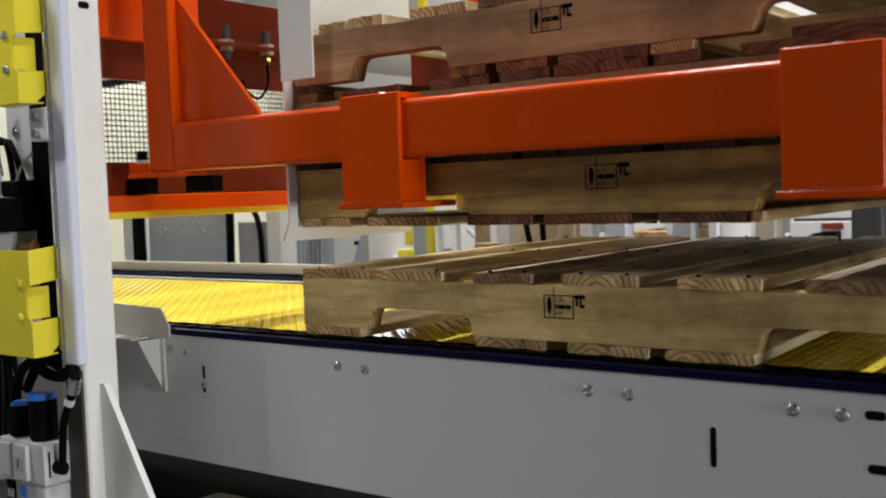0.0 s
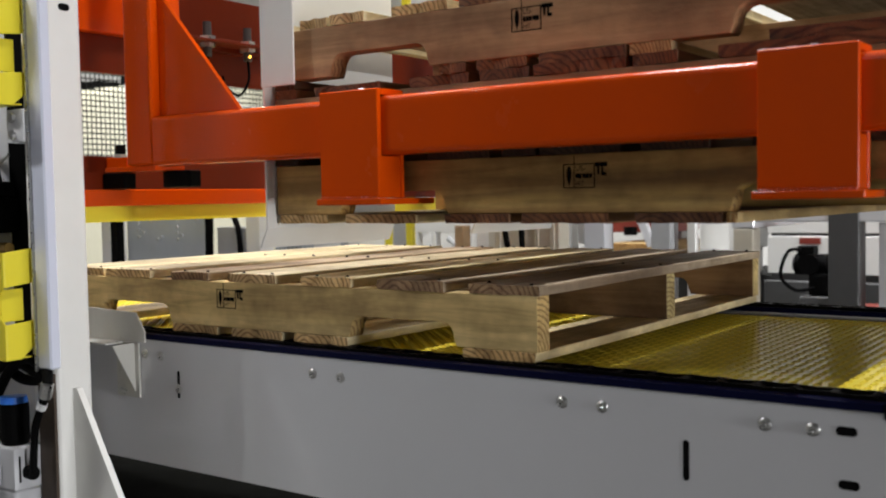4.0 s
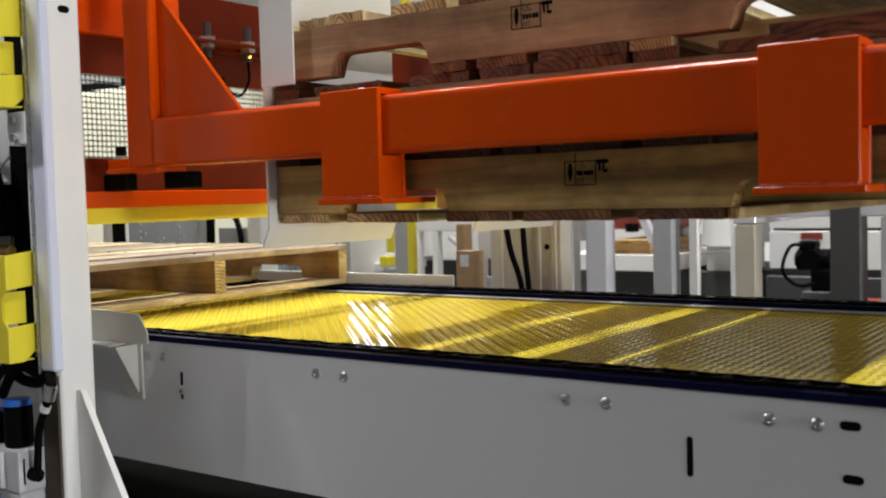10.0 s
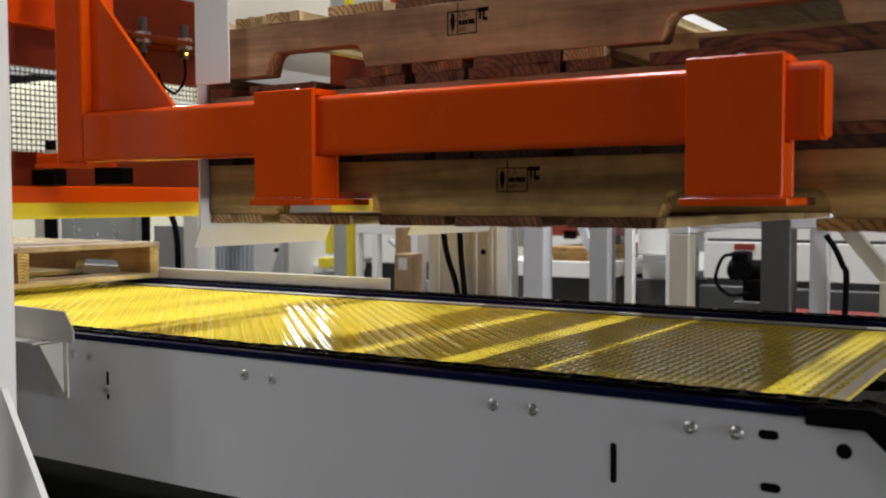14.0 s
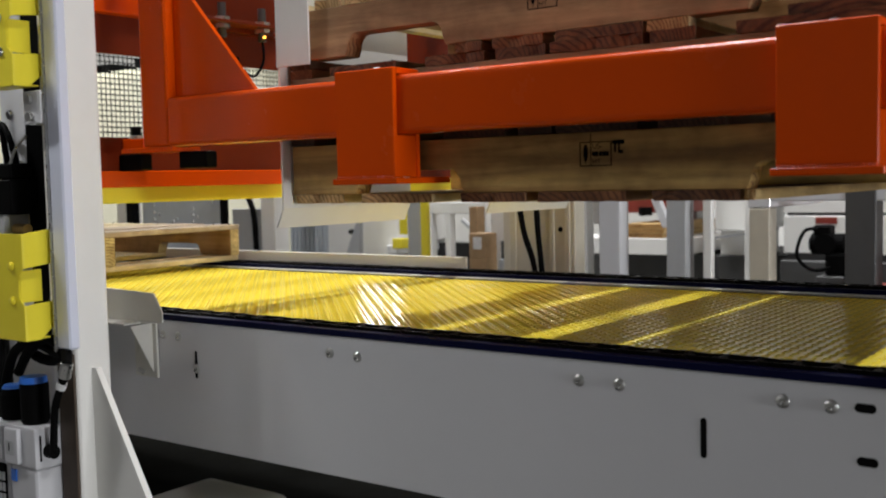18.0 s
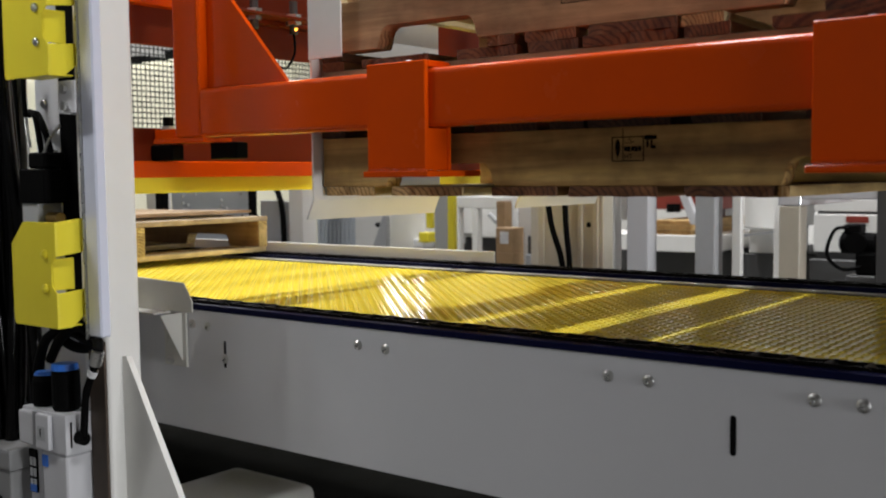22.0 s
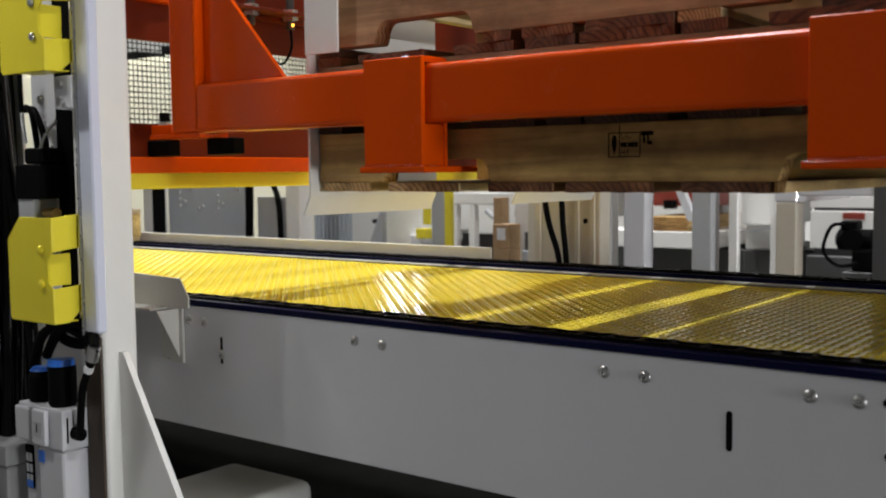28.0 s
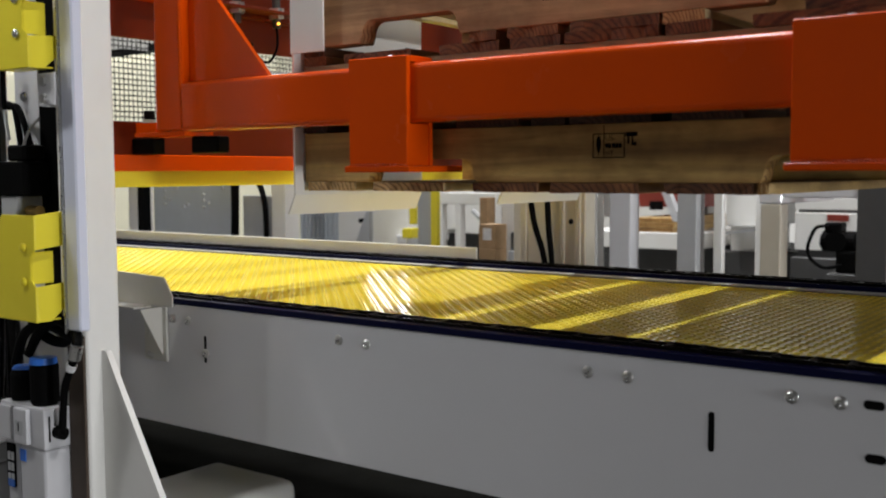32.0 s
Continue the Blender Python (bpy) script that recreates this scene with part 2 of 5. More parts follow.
M_YELLOW = painted("yellow_paint", (0.88, 0.74, 0.035), 0.35, 0.05, 0.02, 0.15)
M_BLUE = plastic("blue_plastic", (0.0015, 0.0025, 0.030), 0.5, 0.1)
M_BLUE_CAP = plastic("bright_blue_plastic", (0.03, 0.16, 0.62), 0.35)
M_BLACK = plastic("black_rubber", (0.0025, 0.0025, 0.0025), 0.6, 0.06)
M_HOSE = plastic("black_hose", (0.003, 0.003, 0.003), 0.22, 0.22)
M_CHAIN = metal("oiled_chain_steel", (0.012, 0.0115, 0.011), 0.5)
M_STEEL = metal("zinc_steel", (0.62, 0.62, 0.60), 0.28)
M_ALU = painted("anodised_aluminium", (0.76, 0.79, 0.92), 0.22, 0.03, 0.02, 0.06, 1.0)
M_BRASS = metal("brass", (0.55, 0.36, 0.12), 0.35)
M_DARK = plastic("dark_recess", (0.004, 0.004, 0.004), 0.9, 0.1)
M_INK = plastic("black_ink", (0.004, 0.0035, 0.003), 0.9, 0.05)
M_CARD = plastic("brown_cardboard", (0.42, 0.27, 0.14), 0.8)
M_LABEL = plastic("white_label", (0.8, 0.8, 0.8), 0.6)
M_CREAM = painted("cream_paint", (0.84, 0.81, 0.62), 0.35, 0.04, 0.012, 0.15)
M_BEIGE = painted("beige_paint", (0.60, 0.55, 0.44), 0.4, 0.08, 0.02, 0.4)
M_DGREY = painted("dark_grey_paint", (0.07, 0.07, 0.07), 0.45, 0.1, 0.02, 0.4)
M_BLUEGREY = painted("blue_grey_paint", (0.50, 0.54, 0.58), 0.4, 0.06, 0.02, 0.3)
M_CAST = painted("cast_grey_paint", (0.26, 0.26, 0.26), 0.45, 0.1, 0.04, 0.5)
M_DARK_BROWN = painted("dark_brown_plate", (0.075, 0.052, 0.035), 0.6, 0.2, 0.04, 0.5)
M_GREEN = painted("green_paint", (0.10, 0.35, 0.26), 0.4, 0.08)
M_DRED = painted("dark_red_paint", (0.26, 0.035, 0.02), 0.5, 0.1)
M_RED_HOSE = plastic("red_hose", (0.5, 0.03, 0.05), 0.4)
M_CONCRETE = painted("sealed_concrete", (0.14, 0.137, 0.132), 0.35, 0.25, 0.05, 0.8, 0.5)
# near-black floor colour that stands for the shade under the conveyor
M_UNDER_SHADE = painted("under_conveyor_shade", (0.010, 0.010, 0.009), 0.85, 0.25, 0.1, 0.8, 0.1)
M_UNDER_SHADE.node_tree.nodes["Principled BSDF"].inputs["IOR"].default_value = 1.06
M_ROOF = painted("grey_roof_sheet", (0.09, 0.09, 0.09), 0.7, 0.04)
M_DIM = painted("dark_block_wall", (0.10, 0.10, 0.10), 0.8, 0.1)
M_WALL = painted("pale_wall_sheet", (0.66, 0.65, 0.61), 0.7, 0.05)

W_PALE_X = wood("oak_stringer", (0.90, 0.71, 0.35), (0.83, 0.63, 0.28), (0.60, 0.43, 0.18), "x")
# oak darkened for the shade inside a pallet, ends multiplied back to pale
W_SHADE_X = wood("shaded_stringer", (0.46, 0.30, 0.16), (0.36, 0.22, 0.11), (0.22, 0.12, 0.06), "x", ends=(2.0, 2.6, 2.3))
W_PALE_Y = wood("oak_board", (0.96, 0.86, 0.58), (0.88, 0.75, 0.45), (0.60, 0.46, 0.24), "y")
W_GREY_Y = wood("weathered_board", (0.82, 0.68, 0.46), (0.54, 0.43, 0.31), (0.19, 0.135, 0.10), "y")
W_RED_X = wood("red_oak_stringer", (0.62, 0.42, 0.24), (0.50, 0.32, 0.17), (0.26, 0.14, 0.07), "x")
W_RED_Y = wood("red_oak_board", (0.36, 0.20, 0.10), (0.22, 0.11, 0.052), (0.09, 0.04, 0.02), "y")
W_POPLAR_X = wood("poplar_stringer", (0.94, 0.72, 0.34), (0.84, 0.60, 0.24), (0.46, 0.30, 0.12), "x", True,
                  ((0.0, (0.70, 0.58, 0.42)), (0.10, (1.0, 0.96, 0.82)), (0.30, (1.0, 0.96, 0.82)), (0.42, (0.54, 0.46, 0.34)), (0.58, (0.50, 0.42, 0.30)), (0.72, (0.84, 0.76, 0.58)), (1.0, (0.76, 0.67, 0.50))))
W_PINE_Y = wood("pine_board", (0.66, 0.50, 0.24), (0.58, 0.42, 0.19), (0.46, 0.31, 0.13), "y")
W_PLY = wood("plywood_sheet", (0.60, 0.44, 0.26), (0.52, 0.36, 0.20), (0.40, 0.27, 0.15), "y", False)

# ---------------------------------------------------------------- building blocks


def empty(name, x=0, y=0, z=0):
    o = new(name)
    o.empty_display_size = 0.05
    o.location = (x, y, z)
    return o


def mesh_of(name, bm, mat, smooth=False):
    me = bpy.data.meshes.new(name)
    bmesh.ops.recalc_face_normals(bm, faces=bm.faces)
    bm.to_mesh(me)
    bm.free()
    me.materials.append(mat)
    if smooth:
        for p in me.polygons:
            p.use_smooth = True
    return me


def part(name, bm, mat, parent=None, label="", smooth=False):
    """Links a bmesh as one mesh object under a thing or part."""
    o = new(name, mesh_of(name, bm, mat, smooth))
    if parent:
        o.parent = parent
    if label:
        tagged(o, label)
    return o


def box(x0, x1, y0, y1, z0, z1, bev=0.0, seg=1, bm=None):
    out = bm or bmesh.new()
    b = bmesh.new() if bm else out
    bmesh.ops.create_cube(b, size=1, matrix=Matrix.LocRotScale(((x0 + x1) / 2, (y0 + y1) / 2, (z0 + z1) / 2), None, (x1 - x0, y1 - y0, z1 - z0)))
    if bev:
        bmesh.ops.bevel(b, geom=b.edges[:], offset=bev, segments=seg, profile=0.6, affect="EDGES")
    if bm:
        join(bm, b)
    return out


def join(bm, other):
    me = bpy.data.meshes.new("tmp")
    other.to_mesh(me)
    other.free()
    bm.from_mesh(me)
    bpy.data.meshes.remove(me)


def prism(profile, a0, a1, plane="xz", bev=0.0):
    """A closed outline drawn in one plane, drawn out from a0 to a1 along the third axis."""
    bm = bmesh.new()

    def at(p, a):
        return {"xz": (p[0], a, p[1]), "xy": (p[0], p[1], a), "yz": (a, p[0], p[1])}[plane]
    lo = [bm.verts.new(at(p, a0)) for p in profile]
    hi = [bm.verts.new(at(p, a1)) for p in profile]
    n = len(profile)
    bm.faces.new(lo), bm.faces.new(hi)
    for i in range(n):
        bm.faces.new((lo[i], lo[(i + 1) % n], hi[(i + 1) % n], hi[i]))
    bmesh.ops.recalc_face_normals(bm, faces=bm.faces)
    if bev:
        bmesh.ops.bevel(bm, geom=bm.edges[:], offset=bev, segments=1, affect="EDGES")
    return bm


def rod(p0, p1, r0, r1=None, n=16, bm=None):
    out = bm or bmesh.new()
    d = Vector(p1) - Vector(p0)
    m = Matrix.Translation((Vector(p0) + Vector(p1)) / 2) @ d.to_track_quat("Z", "Y").to_matrix().to_4x4()
    bmesh.ops.create_cone(out, cap_ends=True, segments=n, radius1=r0, radius2=r0 if r1 is None else r1, depth=d.length, matrix=m)
    return out


def lathe(rows, n=20, centre=(0, 0, 0), axis="z"):
    """A turned shape: rows of radius and height."""
    bm = bmesh.new()
    rings = []
    for r, h in rows:
        ring = []
        for i in range(n):
            a = 2 * math.pi * i / n
            u, v = r * math.cos(a), r * math.sin(a)
            p = {"z": (u, v, h), "y": (u, h, v), "x": (h, u, v)}[axis]
            ring.append(bm.verts.new(Vector(centre) + Vector(p)))
        rings.append(ring)
    for a, b in zip(rings, rings[1:]):
        for i in range(n):
            bm.faces.new((a[i], a[(i + 1) % n], b[(i + 1) % n], b[i]))
    bm.faces.new(rings[0]), bm.faces.new(rings[-1])
    return bm


def cable(points, r, n=8, steps=6, bm=None):
    """A smooth round cable through the given points."""
    out = bm or bmesh.new()
    pts = [Vector(p) for p in points]
    path = []
    for i in range(len(pts) - 1):
        p0, p1, p2, p3 = pts[max(i - 1, 0)], pts[i], pts[i + 1], pts[min(i + 2, len(pts) - 1)]
        for k in range(steps):
            t = k / steps
            path.append(0.5 * ((2 * p1) + (p2 - p0) * t + (2 * p0 - 5 * p1 + 4 * p2 - p3) * t * t + (3 * p1 - p0 - 3 * p2 + p3) * t ** 3))
    path.append(pts[-1])
    up = Vector((0.3, 0.5, 0.81))
    rings = []
    for i, p in enumerate(path):
        d = (path[min(i + 1, len(path) - 1)] - path[max(i - 1, 0)]).normalized()
        u = d.cross(up).normalized()
        v = d.cross(u)
        rings.append([out.verts.new(p + r * (math.cos(2 * math.pi * k / n) * u + math.sin(2 * math.pi * k / n) * v)) for k in range(n)])
    for a, b in zip(rings, rings[1:]):
        for k in range(n):
            out.faces.new((a[k], a[(k + 1) % n], b[(k + 1) % n], b[k]))
    out.faces.new(rings[0]), out.faces.new(rings[-1])
    return out


def tube(x0, x1, y0, y1, z0, z1, r=0.008):
    """Square steel tube with rounded corners."""
    return box(x0, x1, y0, y1, z0, z1, r, 3)


def tube_along_x(x0, x1, y0, y1, z0, z1, r, n=5):
    """Square steel tube along x with rounded edges and flat-cut ends."""
    pts = []
    for cy, cz, a0 in ((y1 - r, z1 - r, 0), (y0 + r, z1 - r, 90), (y0 + r, z0 + r, 180), (y1 - r, z0 + r, 270)):
        for k in range(n + 1):
            a = radians(a0 + 90 * k / n)
            pts.append((cy + r * math.cos(a), cz + r * math.sin(a)))
    return prism(pts, x0, x1, plane="yz")


def bolt_mesh(r=0.0076, h=0.0042):
    """Button-head bolt on a washer, head towards -y."""
    bm = lathe(((r * 1.2, 0), (r * 1.2, -0.0012), (r, -0.0016), (r * 0.9, -h * 0.62), (r * 0.65, -h * 0.88), (r * 0.42, -h * 0.98), (r * 0.38, -h * 0.5), (0.0004, -h * 0.5)), 16, axis="y")
    return bm


def solid(name, bm, mat, label, category, group="", kind="", smooth=False):
    o = part(name, bm, mat, None, "", smooth)
    return tagged(o, label, category, group, kind)

# ---------------------------------------------------------------- hall
FLOOR = -0.72
solid("floor", box(-14, 9, -7, 13, FLOOR - 0.2, FLOOR), M_CONCRETE, "grey sealed concrete hall floor", "floor", "", "structure")
solid("ceiling", box(-14, 9, -7, 13, CEIL, CEIL + 0.2), M_ROOF, "grey sheet metal hall roof", "ceiling", "", "structure")
solid("wall_north", box(-14, 9, 13, 13.2, FLOOR, CEIL), M_WALL, "white sheet metal hall wall", "wall", "", "structure")
solid("wall_south", box(-14, 9, -7.2, -7, FLOOR, CEIL), M_DIM, "dark grey block hall wall", "wall", "", "structure")
solid("wall_west", box(-14.2, -14, -7, 13, FLOOR, CEIL), M_WALL, "white sheet metal hall wall", "wall", "", "structure")
solid("wall_east", box(9, 9.2, -7, 13, FLOOR, CEIL), M_DIM, "dark grey block hall wall", "wall", "", "structure")

# sheet added on the floor to paint the conveyor's shade
solid("machine_base", box(-5.2, 1.6, -0.20, 1.9, FLOOR, FLOOR + 0.004), M_UNDER_SHADE, "near-black floor sheet painting the shade under the conveyor", "base plate", "", "structure")

# ---------------------------------------------------------------- conveyor
XL, XR = -4.6, 1.12          # sprocket centres
SPR = 0.07                   # chain path radius on the sprockets
CHAIN_Z = -0.009             # chain centre line of the upper run
NEAR_Y, FAR_Y = 0.008, 1.008  # centre lines of the two chains


def capsule(x, z, w, h, y0, y1):
    """Slot outline in the xz plane."""
    r = min(w, h) / 2
    pts = []
    for k in range(16):
        a = 2 * math.pi * (k + 0.5) / 16
        pts.append((x + math.copysign(max(0, w / 2 - r), math.cos(a)) + r * math.cos(a), z + math.copysign(max(0, h / 2 - r), math.sin(a)) + r * math.sin(a)))
    return prism(pts, y0, y1)


def build_conveyor():
    c = tagged(empty("chain_conveyor", 0, 0, FLOOR), "grey-white steel two-strand chain conveyor with yellow tread plate", "conveyor")
    inv = Matrix.Translation((0, 0, -FLOOR))

    def put(name, bm, mat, parent=c, label="", smooth=False):
        if parent is c:
            bm.transform(inv)
        return part(name, bm, mat, parent, label, smooth)
    prof = ((XL - 0.1, -0.267), (1.30, -0.267), (1.30, -0.20), (1.116, -0.026), (1.044, -0.026), (1.044, -0.017), (XL - 0.1, -0.017))
    near = put("side_panel", prism(prof, -0.030, -0.022, bev=0.0015), M_PANEL, c, "smooth grey-white side panel with bolts and slots")
    near.matrix_parent_inverse = Matrix()
    far = put("side_panel", prism(prof, 1.038, 1.046, bev=0.0015), M_PANEL)
    # folded top flange and bottom flange of the near panel
    put("panel_flange", box(XL - 0.1, 1.04, -0.022, 0.045, -0.030, -0.0265), M_PANEL)
    put("panel_flange", box(XL - 0.1, 1.30, -0.022, 0.03, -0.267, -0.262), M_PANEL)
    put("panel_flange", box(XL - 0.1, 1.04, 0.971, 1.038, -0.030, -0.0265), M_PANEL)
    # chain tracks: blue low-friction strip on both sides of each chain
    put("chain_track", box(XL, 1.044, -0.033, -0.016, -0.0168, -0.0055, 0.001), M_BLUE, c, "dark blue plastic chain guide strip")
    put("chain_track", box(XL, 1.044, 0.032, 0.046, -0.0265, -0.0075, 0.001), M_BLUE, c, "dark blue plastic chain guide strip")
    put("chain_track", box(XL, 1.044, 0.972, 0.986, -0.0265, -0.0075, 0.001), M_BLUE, c, "dark blue plastic chain guide strip")
    put("chain_track", box(XL, 1.044, 1.03, 1.05, -0.0168, -0.0055, 0.001), M_BLUE, c, "dark blue plastic chain guide strip")
    put("wear_strip", box(XL, 1.06, 0.935, 0.962, -0.021, -0.0165, 0.001), M_GREY, c, "bare steel edge strip beside the tread plate")
    # black end guards where the chains turn down
    g = ((1.046, -0.0255), (1.115, -0.0255), (1.24, -0.145), (1.262, -0.125), (1.165, -0.016), (1.125, 0.001), (1.046, -0.003))
    put("end_guard", prism(g, -0.036, -0.019, bev=0.001), M_BLACK, c, "black plastic chain end guard")
    put("end_guard", prism(g, 1.035, 1.05, bev=0.001), M_BLACK, c, "black plastic chain end guard")
    # bolts and slots in the near panel
    bolt = mesh_of("bolt", bolt_mesh(), M_STEEL, True)
    for x, z in ((-0.347, -0.047), (-0.300, -0.048), (0.105, -0.048), (0.169, -0.0495), (0.599, -0.048), (0.664, -0.048), (0.898, -0.0465), (0.959, -0.0465), (-0.249, -0.108)):
        o = new("bolt", bolt)
        o.parent, o.location = near, (x, -0.030, z - FLOOR)
    for x, z, w, h in ((-0.249, -0.100, 0.007, 0.054), (0.790, -0.109, 0.009, 0.056), (1.0, -0.0445, 0.026, 0.012), (1.003, -0.112, 0.026, 0.012), (1.091, -0.054, 0.019, 0.019), (-1.2, -0.1, 0.009, 0.056)):
        bm = capsule(x, z, w, h, -0.0306, -0.0298)
        bm.transform(inv)
        part("slot", bm, M_DARK, near, "dark machined slot")
    # cross members and legs
    for x in (-4.3, -3.1, -1.9, -0.75, 0.45, 1.0):
        put("cross_member", tube(x - 0.025, x + 0.025, -0.02, 1.036, -0.25, -0.15, 0.005), M_GREY)
    for x in (-4.2, -2.7, 1.0):
        for y in (0.03, 0.96):
            put("leg", tube(x - 0.04, x + 0.04, y - 0.035, y + 0.035, FLOOR + 0.012, -0.262, 0.006), M_GREY)
            put("foot_plate", box(x - 0.08, x + 0.08, y - 0.07, y + 0.07, FLOOR, FLOOR + 0.012, 0.002), M_GREY)
    # shafts and sprockets
    for x in (XL, XR):
        put("shaft", rod((x, -0.02, CHAIN_Z - SPR), (x, 1.036, CHAIN_Z - SPR), 0.016, n=20), M_STEEL, smooth=False)
        for y in (NEAR_Y, FAR_Y):
            pts = []
            for k in range(36):
                a = 2 * math.pi * k / 36
                r = SPR + (0.008 if k % 4 in (0, 1) else -0.006)
                pts.append((x + r * math.cos(a), CHAIN_Z - SPR + r * math.sin(a)))
            put("sprocket", prism(pts, y - 0.006, y + 0.006), M_CHAIN)
    return c, near


conveyor, near_panel = build_conveyor()


def tread_plate():
    """Raised-lug steel plate, painted yellow, between the chains."""
    t = tagged(empty("tread_plate", 0, 0, -0.03), "yellow-painted raised-lug tread plate between the chains", "tread plate")
    part("plate", box(XL + 0.1, 1.06, 0.050, 0.933, 0.002, 0.008), M_TREAD, t)
    # lugs: small lens-shaped bars, alternately turned by 90 degrees
    verts, faces = [], []
    pitch, length, width, high = 0.0170, 0.0084, 0.0034, 0.0022
    nx, ny = int(3.0 / pitch), int(0.87 / pitch)
    for i in range(nx):
        for j in range(ny):
            cx, cy = -1.95 + (i + 0.5) * pitch, 0.056 + (j + 0.5) * pitch
            a = radians(45 if (i + j) % 2 else -45)
            ca, sa = math.cos(a), math.sin(a)
            base = len(verts)
            for u, v, h in ((-1, 0, 0), (0, -1, 0), (1, 0, 0), (0, 1, 0), (-0.45, 0, 1), (0, -0.32, 1), (0.45, 0, 1), (0, 0.32, 1)):
                x, y = u * length, v * width
                verts.append((cx + x * ca - y * sa, cy + x * sa + y * ca, 0.0078 + h * high))
            for k in range(4):
                n = (k + 1) % 4
                faces.append((base + k, base + n, base + 4 + n, base + 4 + k))
            faces.append((base + 4, base + 5, base + 6, base + 7))
    me = bpy.data.meshes.new("raised_pattern")
    me.from_pydata(verts, [], faces)
    me.materials.append(M_TREAD)
    o = new("raised_pattern", me)
    o.parent = t
    tagged(o, kind="stuff")
    return t


M_TREAD = painted("yellow_tread_paint", (0.91, 0.73, 0.08), 0.13, 0.04, 0.02, 0.2, 0.5)
M_TREAD.node_tree.nodes["Principled BSDF"].inputs["IOR"].default_value = 1.13
tread_plate()


# ---------------------------------------------------------------- chains
def link_mesh(outer):
    """One chain pitch: two waisted side plates, a roller and a pin, running along x."""
    P = 0.0508
    bm = bmesh.new()
    h = 0.0085
    yy = 0.0185 if outer else 0.0145
    for s in (-1, 1):
        pts = []
        for cx, a0 in ((P / 2, -90), (-P / 2, 90)):
            for k in range(5):
                a = radians(a0 + 45 * k)
                pts.append((cx + (h + 0.001) * math.cos(a), h * math.sin(a)))
            pts.append(((0.0), (h * 0.9) * (1 if cx > 0 else -1)))
        y0 = s * yy
        join(bm, prism(pts, y0 - 0.0017, y0 + 0.0017))
    if outer:
        for x in (-P / 2, P / 2):
            rod((x, -0.021, 0), (x, 0.021, 0), 0.0035, n=8, bm=bm)
    else:
        for x in (-P / 2, P / 2):
            rod((x, -0.0128, 0), (x, 0.0128, 0), 0.008, n=10, bm=bm)
    return bm


RUN = XR - XL
LOOP = 2 * RUN + 2 * math.pi * SPR
LINKS = 2 * round(LOOP / 0.0508 / 2)


def chain_at(s):
    """Pose of a link at the way s along the loop; the upper run goes towards -x."""
    s %= LOOP
    zc = CHAIN_Z - SPR
    if s < RUN:
        return (XR - s, zc + SPR, 0.0)
    s -= RUN
    if s < math.pi * SPR:
        a = s / SPR
        return (XL - SPR * math.sin(a), zc + SPR * math.cos(a), -a)
    s -= math.pi * SPR
    if s < RUN:
        return (XL + s, zc - SPR, math.pi)
    s -= RUN
    a = s / SPR
    return (XR + SPR * math.sin(a), zc - SPR * math.cos(a), math.pi - a)


LINK_OUT = mesh_of("link", link_mesh(True), M_CHAIN)
LINK_IN = mesh_of("link", link_mesh(False), M_CHAIN)
chain_links = []


def build_chain(y):
    c = tagged(empty("conveyor_chain", 0, y, 0), "dark oiled steel roller chain on blue guide strips", "chain", "conveyor chains")
    for k in range(LINKS):
        o = new("link", LINK_OUT if k % 2 else LINK_IN)
        o.parent = c
        chain_links.append((o, k * LOOP / LINKS))
    return c


build_chain(NEAR_Y)
build_chain(FAR_Y)


# ---------------------------------------------------------------- pallets
PL, PW = 1.219, 1.016
D1, SH, D2 = 0.0155, 0.0865, 0.017
PH = D1 + SH + D2


def stringer_profile(notches):
    """2x4 side; outer ones have two fork notches with rounded upper corners."""
    pts = [(0, 0)]
    for n0, n1 in notches:
        r = 0.026
        pts.append((n0, 0))
        for k in range(5):
            a = radians(180 - 22.5 * k)
            pts.append((n0 + r + r * math.cos(a) * 0.8, 0.038 - r + r * math.sin(a)))
        for k in range(5):
            a = radians(90 - 22.5 * k)
            pts.append((n1 - r + r * math.cos(a) * 0.8, 0.038 - r + r * math.sin(a)))
        pts.append((n1, 0))
    pts += [(PL, 0), (PL, SH), (0, SH)]
    return [(x, z + D1) for x, z in pts]


def rough_board(x0, x1, y0, y1, z0, z1, seed):
    """A sawn board: slightly cupped, ends not quite square."""
    rnd = random.Random(seed)
    bm = box(x0, x1, y0, y1, z0, z1)
    bmesh.ops.subdivide_edges(bm, edges=[e for e in bm.edges if abs((e.verts[0].co - e.verts[1].co).y) > 0.3], cuts=5, use_grid_fill=True)
    bmesh.ops.subdivide_edges(bm, edges=[e for e in bm.edges if abs((e.verts[0].co - e.verts[1].co).x) > 0.012], cuts=5, use_grid_fill=True)
    edge = {}
    for v in bm.verts:
        v.co.x += rnd.uniform(-0.0014, 0.0014)
        v.co.z += rnd.uniform(-0.0007, 0.0007)
        if abs(v.co.y - y0) < 0.01 or abs(v.co.y - y1) < 0.01:
            # splintered ends: neighbours across the thickness break off together
            k = (round(v.co.x * 60), v.co.y > (y0 + y1) / 2)
            edge.setdefault(k, rnd.choice((0, 0, 0, 0.002, 0.005)) * (1 if v.co.y < (y0 + y1) / 2 else -1))
            v.co.y += edge[k] + rnd.uniform(-0.0012, 0.0012)
    bmesh.ops.bevel(bm, geom=[e for e in bm.edges if abs((e.verts[0].co - e.verts[1].co).y) > 0.05 and len(e.link_faces) == 2 and e.calc_face_angle(0) > 0.6], offset=0.0014, segments=1, affect="EDGES")
    return bm


